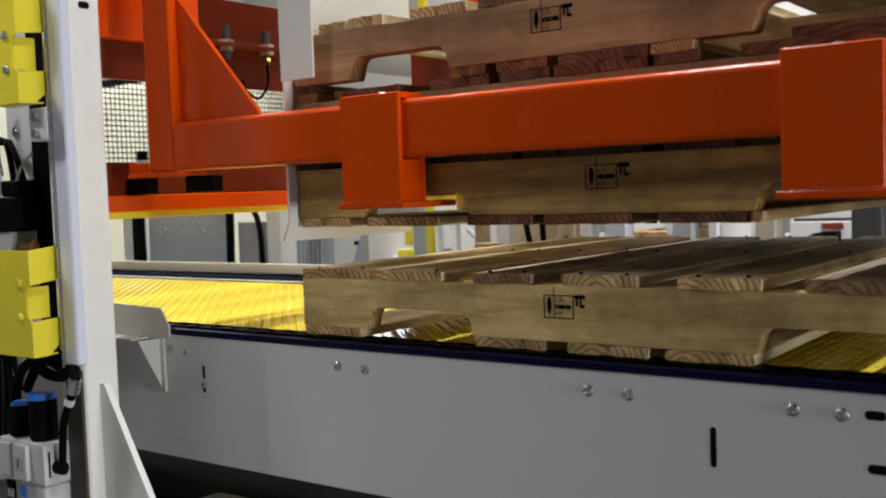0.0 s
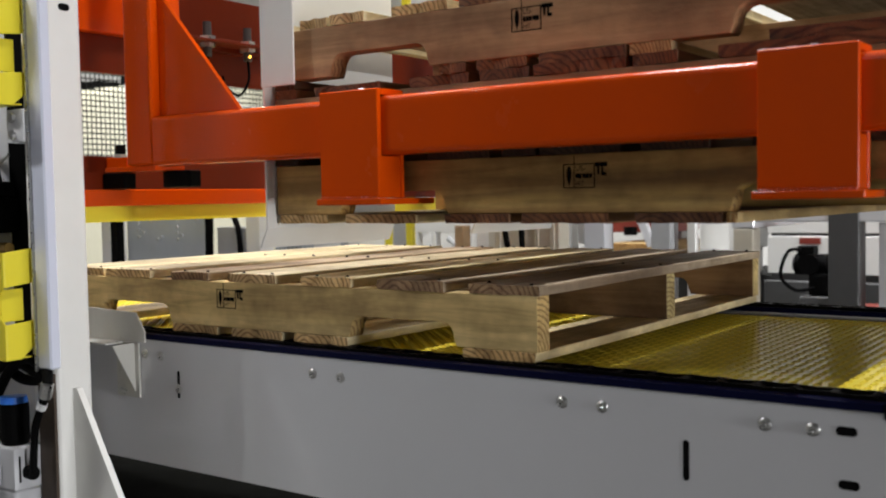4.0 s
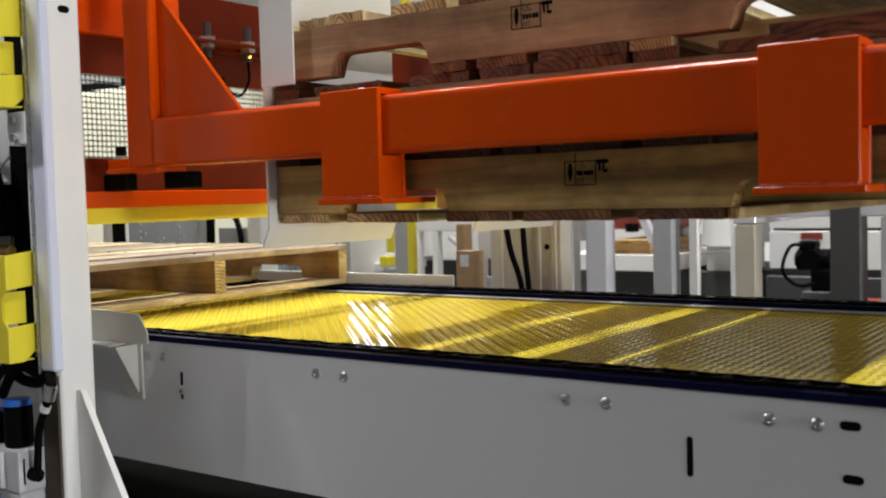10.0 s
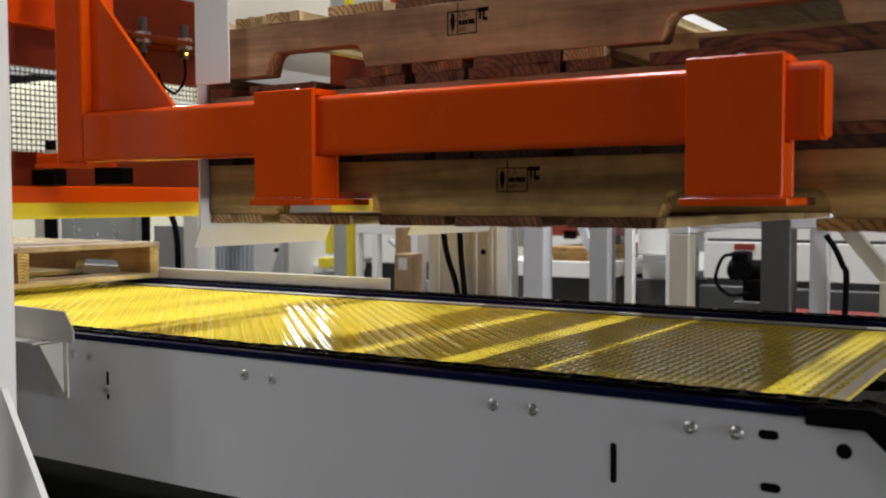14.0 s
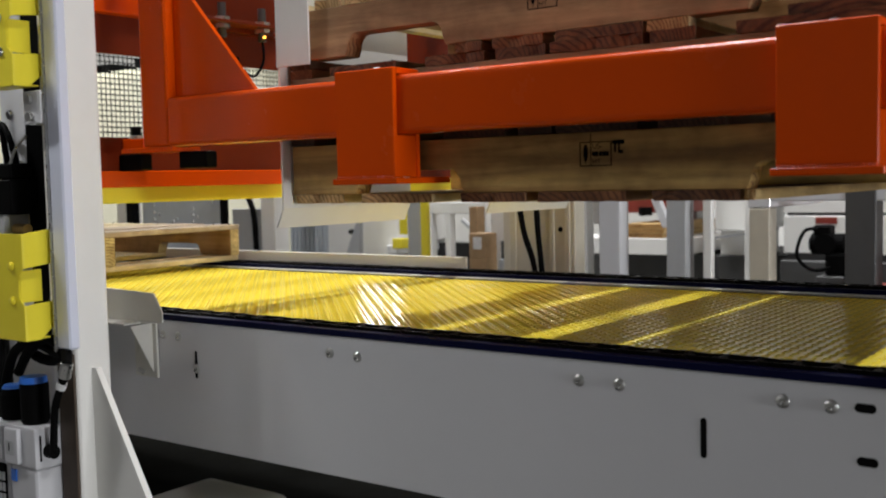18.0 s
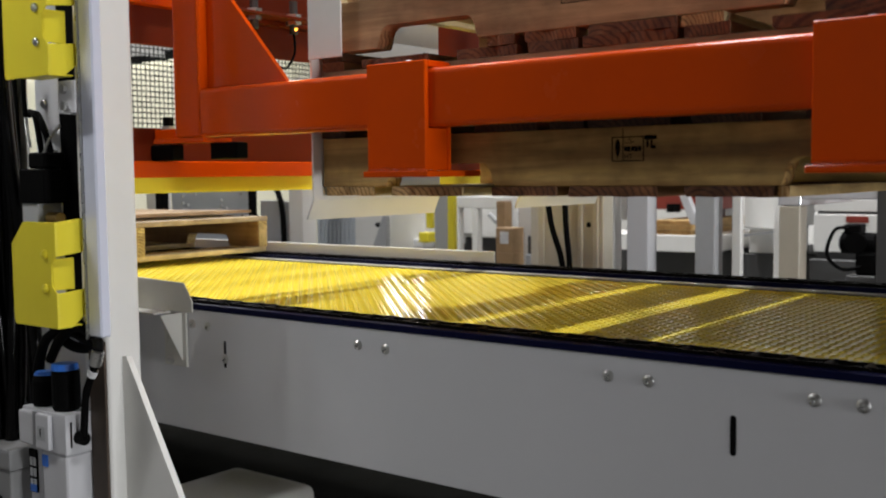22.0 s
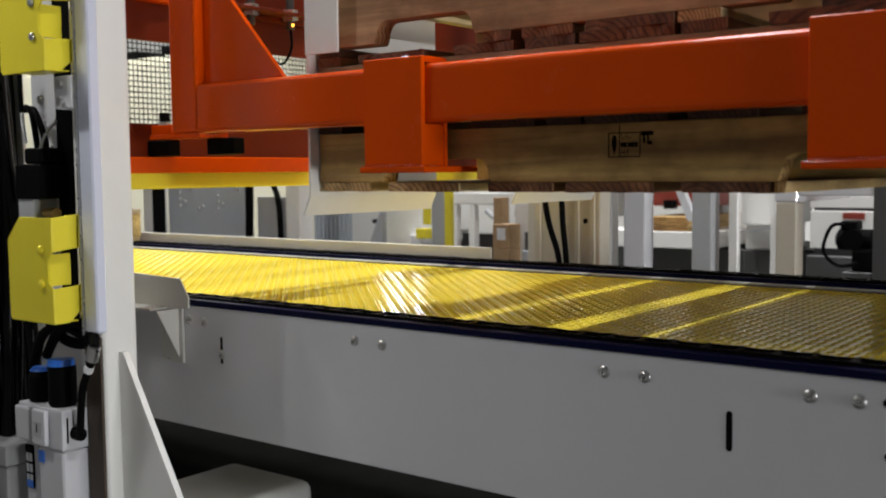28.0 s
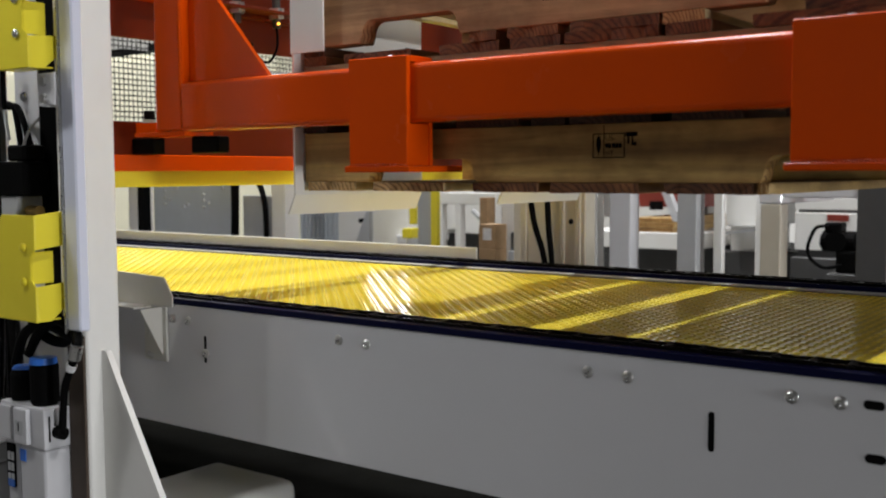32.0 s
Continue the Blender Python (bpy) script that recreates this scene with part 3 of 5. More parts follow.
def letters(words, size):
    """Flat lettering in the built-in font, as a bmesh in the xz plane with its lower left corner at the origin."""
    cu = bpy.data.curves.new("lettering", "FONT")
    cu.body, cu.size = words, size
    ob = bpy.data.objects.new("lettering", cu)
    me = bpy.data.meshes.new_from_object(ob)
    bm = bmesh.new()
    bm.from_mesh(me)
    bpy.data.objects.remove(ob), bpy.data.curves.remove(cu), bpy.data.meshes.remove(me)
    bm.transform(Matrix.Rotation(radians(90), 4, "X"))
    return bm


def stamp(parent, x, z, y, seed):
    """Ink stamp on a stringer: frame, grain-ear mark, country and treatment letters, a blurred number and a smeared side mark."""
    rnd = random.Random(seed)
    bm = bmesh.new()
    e = 0.0015
    w, h = 0.052, 0.036
    y0, y1 = y - 0.0006, y + 0.0002
    for a, b, c, d in ((0, w, 0, e), (0, w, h - e, h), (0, e, 0, h), (w - e, w, 0, h), (w * 0.34, w * 0.34 + e * 0.8, 0, h)):
        box(x + a, x + b, y0, y1, z + c, z + d, bm=bm)
    # ear of grain on its stalk
    box(x + 0.0092, x + 0.0102, y0, y1, z + 0.0035, z + 0.033, bm=bm)
    for k in range(7):
        q = 0.0012 + 0.0036 * math.sin(math.pi * (k + 0.8) / 8)
        for sgn in (-1, 1):
            pts = ((x + 0.0097, z + 0.0070 + k * 0.0034), (x + 0.0097 + sgn * q, z + 0.0092 + k * 0.0034), (x + 0.0097 + sgn * q * 0.7, z + 0.0118 + k * 0.0034), (x + 0.0097, z + 0.0100 + k * 0.0034))
            join(bm, prism(pts, y0, y1))
    for words, size, dz in (("US-", 0.0115, 0.0255), ("HT", 0.0105, 0.0035)):
        t = letters(words, size)
        t.transform(Matrix.Translation((x + 0.0205, y0, z + dz)))
        join(bm, t)
    for k in range(5):
        a = x + 0.0205 + k * 0.0056
        box(a, a + rnd.uniform(0.0040, 0.0052), y0, y1, z + 0.0140 + rnd.uniform(0, 0.001), z + 0.0215, bm=bm)
    # smeared mark beside the frame
    box(x + w + 0.001, x + w + 0.020, y0, y1, z + h - 0.0050, z + h + 0.0010, bm=bm)
    for a, b, c in ((0.004, 0.0075, 0.016), (0.0105, 0.0135, 0.018), (0.0135, 0.0185, 0.0185)):
        box(x + w + a, x + w + b, y0, y1, z + h - c, z + h - (0.0052 if a < 0.0135 else 0.0135), bm=bm)
    box(x + w * 0.34, x + w * 0.34 + 0.0012, y0, y1, z + h, z + h + 0.012, bm=bm)
    return part("ink_stamp", bm, M_INK, parent, "black ink treatment stamp")


def pallet(label, m_str, tops, bottoms, stamp_at, seed, notches=((0.150, 0.378), (0.841, 1.069)), inner=None):
    """48 x 40 inch stringer pallet, its near left foot corner at the origin."""
    p = tagged(empty("wooden_pallet"), label, "pallet", "stringer pallets")
    rnd = random.Random(seed)
    for k, y in enumerate((0.0, PW / 2 - 0.019, PW - 0.038)):
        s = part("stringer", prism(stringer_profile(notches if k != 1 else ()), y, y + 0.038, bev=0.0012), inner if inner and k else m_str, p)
        if k == 0 and stamp_at:
            stamp(s, stamp_at, D1 + 0.036, 0.0, seed)
    for k, (a, b, mat) in enumerate(tops):
        part("deck_board", rough_board(a, b, -rnd.uniform(0, 0.004), PW + rnd.uniform(0, 0.004), D1 + SH + 0.0004, PH + rnd.uniform(-0.0012, 0.0006), seed * 50 + k), mat, p)
    for k, (a, b, mat) in enumerate(bottoms):
        part("bottom_board", rough_board(a, b, -rnd.uniform(0, 0.003), PW + rnd.uniform(0, 0.003), 0.0, D1 - 0.0004, seed * 50 + 20 + k), mat, p)
    # nail heads over the stringers
    bm = bmesh.new()
    for a, b, _ in tops:
        for y in (0.019, PW / 2, PW - 0.019):
            for x in (a + 0.025, b - 0.025):
                rod((x, y + rnd.uniform(-0.006, 0.006), PH - 0.002), (x, y, PH + 0.0008), 0.0032, n=6, bm=bm)
    tagged(part("nailing", bm, M_CHAIN, p, "dark steel nail heads"), kind="stuff")
    return p


STACK_Z = 0.2135
BOT = (0.003, 0.138), (0.383, 0.511), (0.552, 0.684), (0.708, 0.838), (1.081, 1.216)
# the inner stringers carry the pallet's inside shade in their colour
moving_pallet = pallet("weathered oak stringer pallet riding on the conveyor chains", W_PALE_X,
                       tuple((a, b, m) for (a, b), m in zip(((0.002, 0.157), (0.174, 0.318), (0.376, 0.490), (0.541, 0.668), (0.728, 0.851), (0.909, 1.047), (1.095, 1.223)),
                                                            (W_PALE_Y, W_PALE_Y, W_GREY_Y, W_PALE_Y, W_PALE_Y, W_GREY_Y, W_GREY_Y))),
                       tuple((a, b, W_PALE_Y) for a, b in BOT), 0.511, 1, inner=W_SHADE_X)
held = []


def lit(x, level, top):
    """Board edge at a height so that the light gaps of the three held pallets line up."""
    z = STACK_Z + level * PH + (PH - D2 / 2 if top else D1 / 2)
    return x + (KEY_X - x) * (z + 0.02) / (KEY_Z + 0.02)


def held_pallet(label, level, m_str, tops, bottoms, stamp_at, seed, notches=((0.150, 0.378), (0.841, 1.069))):
    t = tuple((a if a < 0.01 else lit(a, level, True), b if b > 1.2 else lit(b, level, True), m) for a, b, m in tops)
    u = tuple((a if a < 0.01 else lit(a, level, False), b if b > 1.2 else lit(b, level, False), m) for a, b, m in bottoms)
    held.append(pallet(label, m_str, t, u, stamp_at, seed, notches))


# near-black board tone for the deck of the lowest held pallet
W_DARK_Y = wood("near_black_board", (0.10, 0.06, 0.035), (0.07, 0.042, 0.025), (0.04, 0.024, 0.014), "y")
R, G, P, N = W_RED_Y, W_GREY_Y, W_PALE_Y, W_PINE_Y
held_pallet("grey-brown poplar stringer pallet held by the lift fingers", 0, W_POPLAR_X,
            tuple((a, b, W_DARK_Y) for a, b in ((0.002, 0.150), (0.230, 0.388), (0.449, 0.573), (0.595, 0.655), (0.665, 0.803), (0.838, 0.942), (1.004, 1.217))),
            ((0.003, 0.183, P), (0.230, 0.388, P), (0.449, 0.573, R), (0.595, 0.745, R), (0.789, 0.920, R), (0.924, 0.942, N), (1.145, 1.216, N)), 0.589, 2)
held_pallet("red oak stringer pallet in the middle of the held stack", 1, W_RED_X,
            ((0.002, 0.183, R), (0.230, 0.388, R), (0.449, 0.573, R), (0.595, 0.690, R), (0.700, 0.860, R), (0.870, 0.942, R), (1.004, 1.217, R)),
            ((0.003, 0.183, R), (0.449, 0.572, R), (0.600, 0.730, R), (0.740, 0.868, R), (1.060, 1.216, R)), 0.0, 3)
held_pallet("red oak stringer pallet on top of the held stack", 2, W_RED_X,
            ((0.002, 0.183, P), (0.230, 0.298, P), (0.306, 0.388, P), (0.449, 0.573, P), (0.595, 0.740, R), (0.860, 0.942, P), (1.004, 1.217, P)),
            ((0.003, 0.183, R), (0.520, 0.573, R), (0.595, 0.691, R), (0.714, 0.866, R), (0.872, 0.938, P), (1.081, 1.216, R)), 0.503, 4, ((0.135, 0.348), (0.843, 1.082)))


# ---------------------------------------------------------------- lift carriage


def build_carriage():
    c = tagged(empty("lift_carriage"), "orange-painted steel lift carriage holding the pallet stack", "lift")
    B0, B1 = -0.078, -0.026
    beam = part("beam", tube_along_x(-0.245, 1.067, B0, B1, 0.3245, 0.4175, 0.011), M_ORANGE, c)
    part("end_cap", tube_along_x(1.0672, 1.0715, B0 + 0.003, B1 - 0.003, 0.3275, 0.4145, 0.010), M_ORANGE, beam)
    part("column", tube(-0.325, -0.2455, B0, 0.0, 0.326, 1.5, 0.008), M_ORANGE, c)
    part("gusset", prism(((-0.245, 0.419), (-0.030, 0.419), (-0.245, 0.655)), -0.058, -0.048, bev=0.001), M_ORANGE, c)
    for x0, x1, name in ((0.187, 0.309, "clamp"), (0.908, 1.028, "clamp")):
        k = part(name, box(x0, x1, B0 - 0.0105, B0 - 0.0005, 0.256, 0.4285, 0.0015), M_ORANGE, c)
        part("side_plate", box(x1 - 0.016, x1 - 0.006, B0 - 0.0004, B1 + 0.001, 0.256, 0.323, 0.001), M_ORANGE, k)
        part("side_plate", box(x0 + 0.001, x0 + 0.011, B0 - 0.0004, B1 + 0.001, 0.256, 0.323, 0.001), M_ORANGE, k)
        part("back_plate", box(x0, x1 - 0.004, B1 + 0.001, B1 + 0.010, 0.256, 0.4285, 0.001), M_ORANGE, k)
        part("top_plate", box(x0, x1, B0 - 0.0004, B1 + 0.001, 0.4185, 0.4285, 0.001), M_ORANGE, k)
        part("finger", box(x0 - 0.006, x1 + 0.008, B0 - 0.016, 0.05, 0.2455, 0.2555, 0.0015), M_ORANGE, k)
        bm = bmesh.new()
        rnd = random.Random(5)
        for i in range(26):
            x = x0 + 0.004 + (x1 - x0 - 0.008) * i / 25
            bmesh.ops.create_icosphere(bm, subdivisions=1, radius=0.0028 + rnd.uniform(0, 0.0008), matrix=Matrix.Translation((x, B0 - 0.0112, 0.2565)))
        tagged(part("weld_bead", bm, M_WELD, k, "rough weld bead", True), kind="stuff")
        bm = lathe(((0.007, 0), (0.007, 0.004), (0.0062, 0.0055), (0, 0.0058)), 6, ((x0 + x1) / 2, (B0 + B1) / 2, 0.4286))
        part("bolt", bm, M_STEEL, k)
    # foot of the column, guide roller and the cross frame behind the stack
    part("foot_plate", box(-0.40, -0.247, -0.072, 0.0, 0.3165, 0.3255, 0.001), M_ORANGE, c)
    for a, b in ((-0.4655, -0.395), (-0.278, -0.200)):
        part("roller_block", box(a, b, -0.030, 0.0, 0.284, 0.3163, 0.004, 2), M_BLACK, c, "black guide roller block")
    part("guide_bracket", box(-0.4655, -0.398, -0.02, 0.035, 0.3256, 0.3480, 0.002), M_ORANGE, c)
    part("adjuster", rod((-0.445, 0.0, 0.3555), (-0.445, 0.0, 0.374), 0.011, n=12), M_BLACK, c, "black plastic adjuster knob")
    part("collar", rod((-0.445, 0.0, 0.3481), (-0.445, 0.0, 0.3555), 0.015, n=6), M_STEEL, c, "zinc nut")
    part("cross_beam", box(-0.462, -0.450, -0.12, 0.60, 0.2495, 0.2835, 0.002), M_ORANGE, c)
    # web, back plate, stiffener and shelf take the shade-darkened orange
    part("web_plate", box(-0.4775, -0.4662, -0.12, 1.30, 0.256, 0.352, 0.001), M_ORANGE_SHADE, c)
    part("cross_beam", tube(-0.530, -0.438, -0.12, 0.045, 0.600, 0.69, 0.006), M_ORANGE, c)
    part("back_plate", box(-0.478, -0.466, -0.12, 1.30, 0.5225, 0.72, 0.001), M_ORANGE_SHADE, c)
    part("stiffener", box(-0.4655, -0.440, 0.046, 0.45, 0.594, 0.624, 0.001), M_ORANGE_SHADE, c)
    part("far_column", tube(-0.325, -0.2455, 1.016, 1.094, 0.326, 1.5, 0.008), M_ORANGE, c)
    part("far_beam", tube(-0.245, 1.078, 1.042, 1.094, 0.3245, 0.4175, 0.007), M_ORANGE, c)
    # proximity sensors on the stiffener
    part("sensor_shelf", box(-0.4375, -0.385, 0.15, 0.40, 0.604, 0.610, 0.001), M_ORANGE_SHADE, c)
    for y in (0.215, 0.335):
        x = -0.412
        s = part("sensor", rod((x, y, 0.575), (x, y, 0.650), 0.0095, n=14), M_DGREY, c, "threaded dark proximity sensor")
        part("nut", rod((x, y, 0.6105), (x, y, 0.619), 0.018, n=6), M_STEEL, s)
        part("nut", rod((x, y, 0.595), (x, y, 0.6035), 0.018, n=6), M_STEEL, s)
        part("cable", cable(((x, y, 0.576), (x + 0.006, y - 0.005, 0.53), (x, y - 0.03, 0.495), (x - 0.02, y - 0.05, 0.515), (x - 0.04, y - 0.04, 0.54)), 0.003), M_BLACK, s)
    part("indicator", rod((-0.401, 0.331, 0.584), (-0.398, 0.329, 0.584), 0.003, n=8), M_AMBER, c, "lit amber indicator")
    return c


M_AMBER, _nt, _b = material("amber_light")
_b.inputs["Emission Color"].default_value = (1.0, 0.45, 0.05, 1)
_b.inputs["Emission Strength"].default_value = 6.0
_b.inputs["Base Color"].default_value = (0.8, 0.35, 0.05, 1)
carriage = build_carriage()

# ---------------------------------------------------------------- stack guides at the end of the pallet stack


def guide(y0, y1, front):
    g = tagged(empty("stack_guide", -0.006, y0, 0), "white-painted bent steel corner guide for the pallet stack", "guide", "stack guides")
    part("end_plate", prism(((0.001, 0.70), (0.001, 0.205), (-0.016, 0.169), (-0.020, 0.171), (-0.003, 0.206), (-0.003, 0.70)), 0.0, y1 - y0, plane="xz", bev=0.0), M_WHITE, g)
    yy = (-0.0045, -0.0005) if front else (y1 - y0 + 0.0005, y1 - y0 + 0.0045)
    part("side_flange", box(-0.003, 0.078, yy[0], yy[1], 0.457, 0.70, 0.001), M_WHITE, g)
    part("mount", box(-0.05, -0.0035, (y1 - y0) * 0.4, (y1 - y0) * 0.6, 0.62, 0.69, 0.002), M_WHITE, g)
    return g


guide(-0.020, 0.352, True)
guide(0.664, 1.040, False)
solid("guard_bar", box(-0.481, -0.469, -0.13, 1.32, 0.2165, 0.2545, 0.001), M_YELLOW, "yellow-painted flat steel guard bar behind the carriage", "guard")

# ---------------------------------------------------------------- near post with pneumatics


POST_HOLE = 0.60


def build_post():
    p = tagged(empty("machine_post", -0.301, -0.250, FLOOR), "cream-white square steel post with gusset foot", "post", "machine posts")
    zz = -FLOOR
    part("tube", box(-0.038, 0.038, -0.038, 0.038, 0.012, 3.2, 0.015, 6), M_WHITE, p, "", False)
    part("gusset", prism(((0.0385, 0.012), (0.0385, 0.012 + 0.637), (0.050, 0.649), (0.30, 0.23), (0.30, 0.012)), -0.006, 0.006), M_WHITE, p)
    part("base_plate", box(-0.12, 0.31, -0.10, 0.10, 0, 0.012, 0.002), M_WHITE, p)
    part("oval_hole", prism([(0.003 + 0.0075 * math.cos(a * 0.3927) + math.copysign(0.004, math.cos(a * 0.3927)), POST_HOLE - FLOOR + 0.0065 * math.sin(a * 0.3927)) for a in range(16)], 0.0379, 0.0386, plane="yz"), M_DARK, p, "dark oval cable hole")
    return p


post = build_post()


rail = tagged(empty("profile_rail", -0.288, -0.289, -0.030), "bright aluminium guide profile on the post", "rail")
part("channel", box(0.0055, 0.044, -0.021, 0.0, 0, 2.6, 0.003), M_ALU, rail)
part("lip", box(0.001, 0.005, -0.024, 0.0, -0.006, 2.6, 0.0008), M_STEEL, rail)

mount = tagged(empty("mounting_plate", -0.42, -0.262, -0.05), "pale grey steel mounting plate behind the valve parts", "plate")
part("plate", box(-0.085, -0.006, 0, 0.006, 0.0, 1.6, 0.001), M_PANEL, mount)
# black strip widened to paint the dark gap between guard and profile rail
part("slot_rail", box(-0.0055, 0.078, 0.0, 0.006, 0.0, 1.6, 0.001), M_BLACK, mount, "black strip painting the dark gap beside the rail")
for x, z in ((-0.05, 0.44), (-0.07, 0.375), (-0.02, 0.345), (-0.03, 0.155), (-0.03, 0.03)):
    part("bolt", lathe(((0.009, 0), (0.009, -0.004), (0.006, -0.007), (0, -0.0072)), 12, (x, -0.0002, z), "y"), M_STEEL, mount, "", True)
# angle bracket with two hexagon nuts
br = part("angle_bracket", box(0.107, 0.158, -0.071, -0.068, 0.412, 0.468, 0.001), M_PANEL, mount)
part("angle_leg", box(0.107, 0.110, -0.0675, 0.0, 0.412, 0.468, 0.001), M_PANEL, br)
for z in (0.420, 0.450):
    part("nut", rod((0.128, -0.078, z + 0.004), (0.128, -0.0715, z + 0.004), 0.0085, n=6), M_STEEL, br)


def yellow_guard(z, h, n0=0.062, bolts=(0.070, 0.130)):
    """Sensor guard bent from sheet: front face, side flange and lower lip, with a notch through the bend."""
    g = tagged(empty("sensor_guard", -0.294, -0.362, z), "yellow-painted bent steel sensor guard with a side notch", "guard", "sensor guards")
    t = 0.003
    n1 = n0 + 0.056
    front = ((-0.140, 0.006), (-0.134, 0), (0, 0), (0, n0), (-0.014, n0 + 0.012), (-0.014, n1 - 0.004), (0, n1 + 0.008), (0, h), (-0.100, h), (-0.140, h - 0.040))
    part("front_face", prism(front, 0, t, bev=0.0008), M_YELLOW, g)
    fl = ((0.0035, 0), (0.030, 0), (0.057, 0.022), (0.057, n0 + 0.004), (0.0035, n0))
    part("side_flange", prism(fl, -t, 0, plane="yz", bev=0.0008), M_YELLOW, g)
    fl = ((0.0035, n1 + 0.008), (0.057, n1 + 0.014), (0.057, h + 0.006), (0.0035, h))
    part("side_flange", prism(fl, -t, 0, plane="yz", bev=0.0008), M_YELLOW, g)
    part("inner_flange", box(-0.0175, -0.0145, 0.0035, 0.045, n0 + 0.004, n1 + 0.004, 0.0006), M_YELLOW, g)
    part("bottom_lip", box(-0.105, -0.0035, 0.0035, 0.050, 0.001, 0.004, 0.0006), M_YELLOW, g)
    for a, b in ((0.0, n0), (n1 + 0.008, h)):
        part("bent_edge", rod((-0.0035, 0.0038, a), (-0.0035, 0.0038, b), 0.0037, n=16), M_YELLOW, g)
    for zz in bolts:
        part("bolt", lathe(((0.0078, 0), (0.0078, -0.0025), (0.006, -0.005), (0.0025, -0.006), (0, -0.006)), 14, (-0.032, -0.0003, zz), "y"), M_STEEL if z > 0.2 else M_YELLOW, g, "", True)
    return g


yellow_guard(-0.012, 0.186)
yellow_guard(0.426, 0.198, 0.054, (0.059, 0.117))

# pneumatic valve, its plug and cables between the guards
v = tagged(empty("solenoid_valve", -0.435, -0.262, 0.20), "black solenoid valve with brass fitting", "valve")
part("coil", box(-0.045, 0.040, -0.055, -0.001, 0.005, 0.068, 0.003), M_BLACK, v)
part("plug", box(-0.020, 0.035, -0.050, -0.004, 0.0685, 0.098, 0.004), M_BLACK, v)
part("fitting", rod((0.015, -0.03, -0.022), (0.050, -0.03, -0.022), 0.010, n=12), M_BRASS, v)
part("valve_body", box(-0.045, 0.008, -0.05, -0.001, -0.035, 0.0045, 0.002), M_GREY, v)
part("cable", cable(((-0.005, -0.03, 0.098), (-0.012, -0.035, 0.16), (-0.040, -0.03, 0.175), (-0.075, -0.015, 0.172)), 0.0055), M_BLACK, v)
part("cable", cable(((0.025, -0.03, 0.098), (0.018, -0.035, 0.135), (-0.010, -0.032, 0.168), (-0.050, -0.025, 0.170)), 0.006), M_BLACK, v)
part("pigtail", cable(((0.020, -0.045, 0.085), (0.050, -0.045, 0.125), (0.075, -0.04, 0.145)), 0.0028), M_STEEL, v, "thin grey pigtail cable")
part("lead", cable(((-0.048, -0.035, 0.255), (-0.047, -0.036, 0.205), (-0.045, -0.036, 0.165)), 0.0045), M_BLACK, v)
part("lead_tag", cable(((-0.045, -0.036, 0.163), (-0.040, -0.036, 0.135), (-0.034, -0.036, 0.108)), 0.0035), M_LABEL, v, "white cable tag")

# bundle of black hoses along the machine frame
hb = tagged(empty("hose_bundle", -0.56, -0.30, FLOOR), "thick bundle of black air hoses and cables", "hose")
rnd = random.Random(11)
for k in range(20):
    x, y = rnd.uniform(-0.075, 0.045), rnd.uniform(-0.045, 0.045)
    pts = [(x + 0.012 * math.sin(k + i * 0.9) - 0.010 * max(0, i - 3), y + 0.012 * math.cos(1.7 * k + i), 0.02 + 0.21 * i) for i in range(9)]
    part("hose", cable(pts, rnd.choice((0.007, 0.010, 0.013))), M_HOSE, hb, "", True)
part("back_panel", box(-1.3, -0.02, 0.062, 0.068, 0.80, 2.2, 0.002), M_PANEL, hb, "grey-white sheet metal back panel")
# sheet added to paint the shadowed space behind the lower hoses
part("shield", box(-1.3, -0.02, 0.062, 0.068, 0.0, 0.799, 0.002), M_BLACK, hb, "added black sheet painting the dark behind the hoses")

# compressed-air service unit below the lower guard
u = tagged(empty("air_service_unit", -0.355, -0.345, -0.225), "pale grey compressed-air filter regulator with blue-ringed black knobs", "air unit")
u.scale = (0.86, 0.86, 0.92)
reg = part("regulator_body", box(-0.050, 0.052, 0.0, 0.072, -0.020, 0.060, 0.004, 2), M_UNIT, u)
part("front_cover", box(-0.043, 0.006, -0.012, -0.0005, -0.014, 0.056, 0.004, 2), M_UNIT, reg, "white plastic front cover")
part("gauge_frame", box(-0.034, -0.006, -0.0135, -0.0125, 0.004, 0.032, 0.0004), M_GREY, reg, "square pressure gauge")
part("gauge_needle", box(-0.022, -0.019, -0.0145, -0.0138, 0.012, 0.028), M_INK, reg)
part("side_slot", box(0.0525, 0.0535, 0.010, 0.014, -0.005, 0.045), M_INK, reg)
fil = part("filter_body", box(-0.118, -0.053, 0.004, 0.068, -0.016, 0.060, 0.004, 2), M_UNIT, u)
part("front_cover", box(-0.112, -0.058, -0.009, 0.0035, -0.012, 0.055, 0.004, 2), M_UNIT, fil, "white plastic front cover")
kn = part("knob", lathe(((0.026, 0.0605), (0.029, 0.066), (0.029, 0.135), (0.026, 0.150), (0.018, 0.1515)), 24, (0.002, 0.036, 0)), M_BLACK, u, "black regulator knob")
part("knob_cap", lathe(((0.0235, 0.140), (0.0288, 0.1405), (0.0266, 0.1525), (0.010, 0.154)), 24, (0.003, 0.034, 0.0006)), M_BLUE_CAP, kn, "bright blue knob cap")
kn2 = part("knob", lathe(((0.024, 0.0605), (0.027, 0.066), (0.027, 0.110), (0.022, 0.122)), 24, (-0.078, 0.036, 0)), M_BLACK, u, "black filter knob")
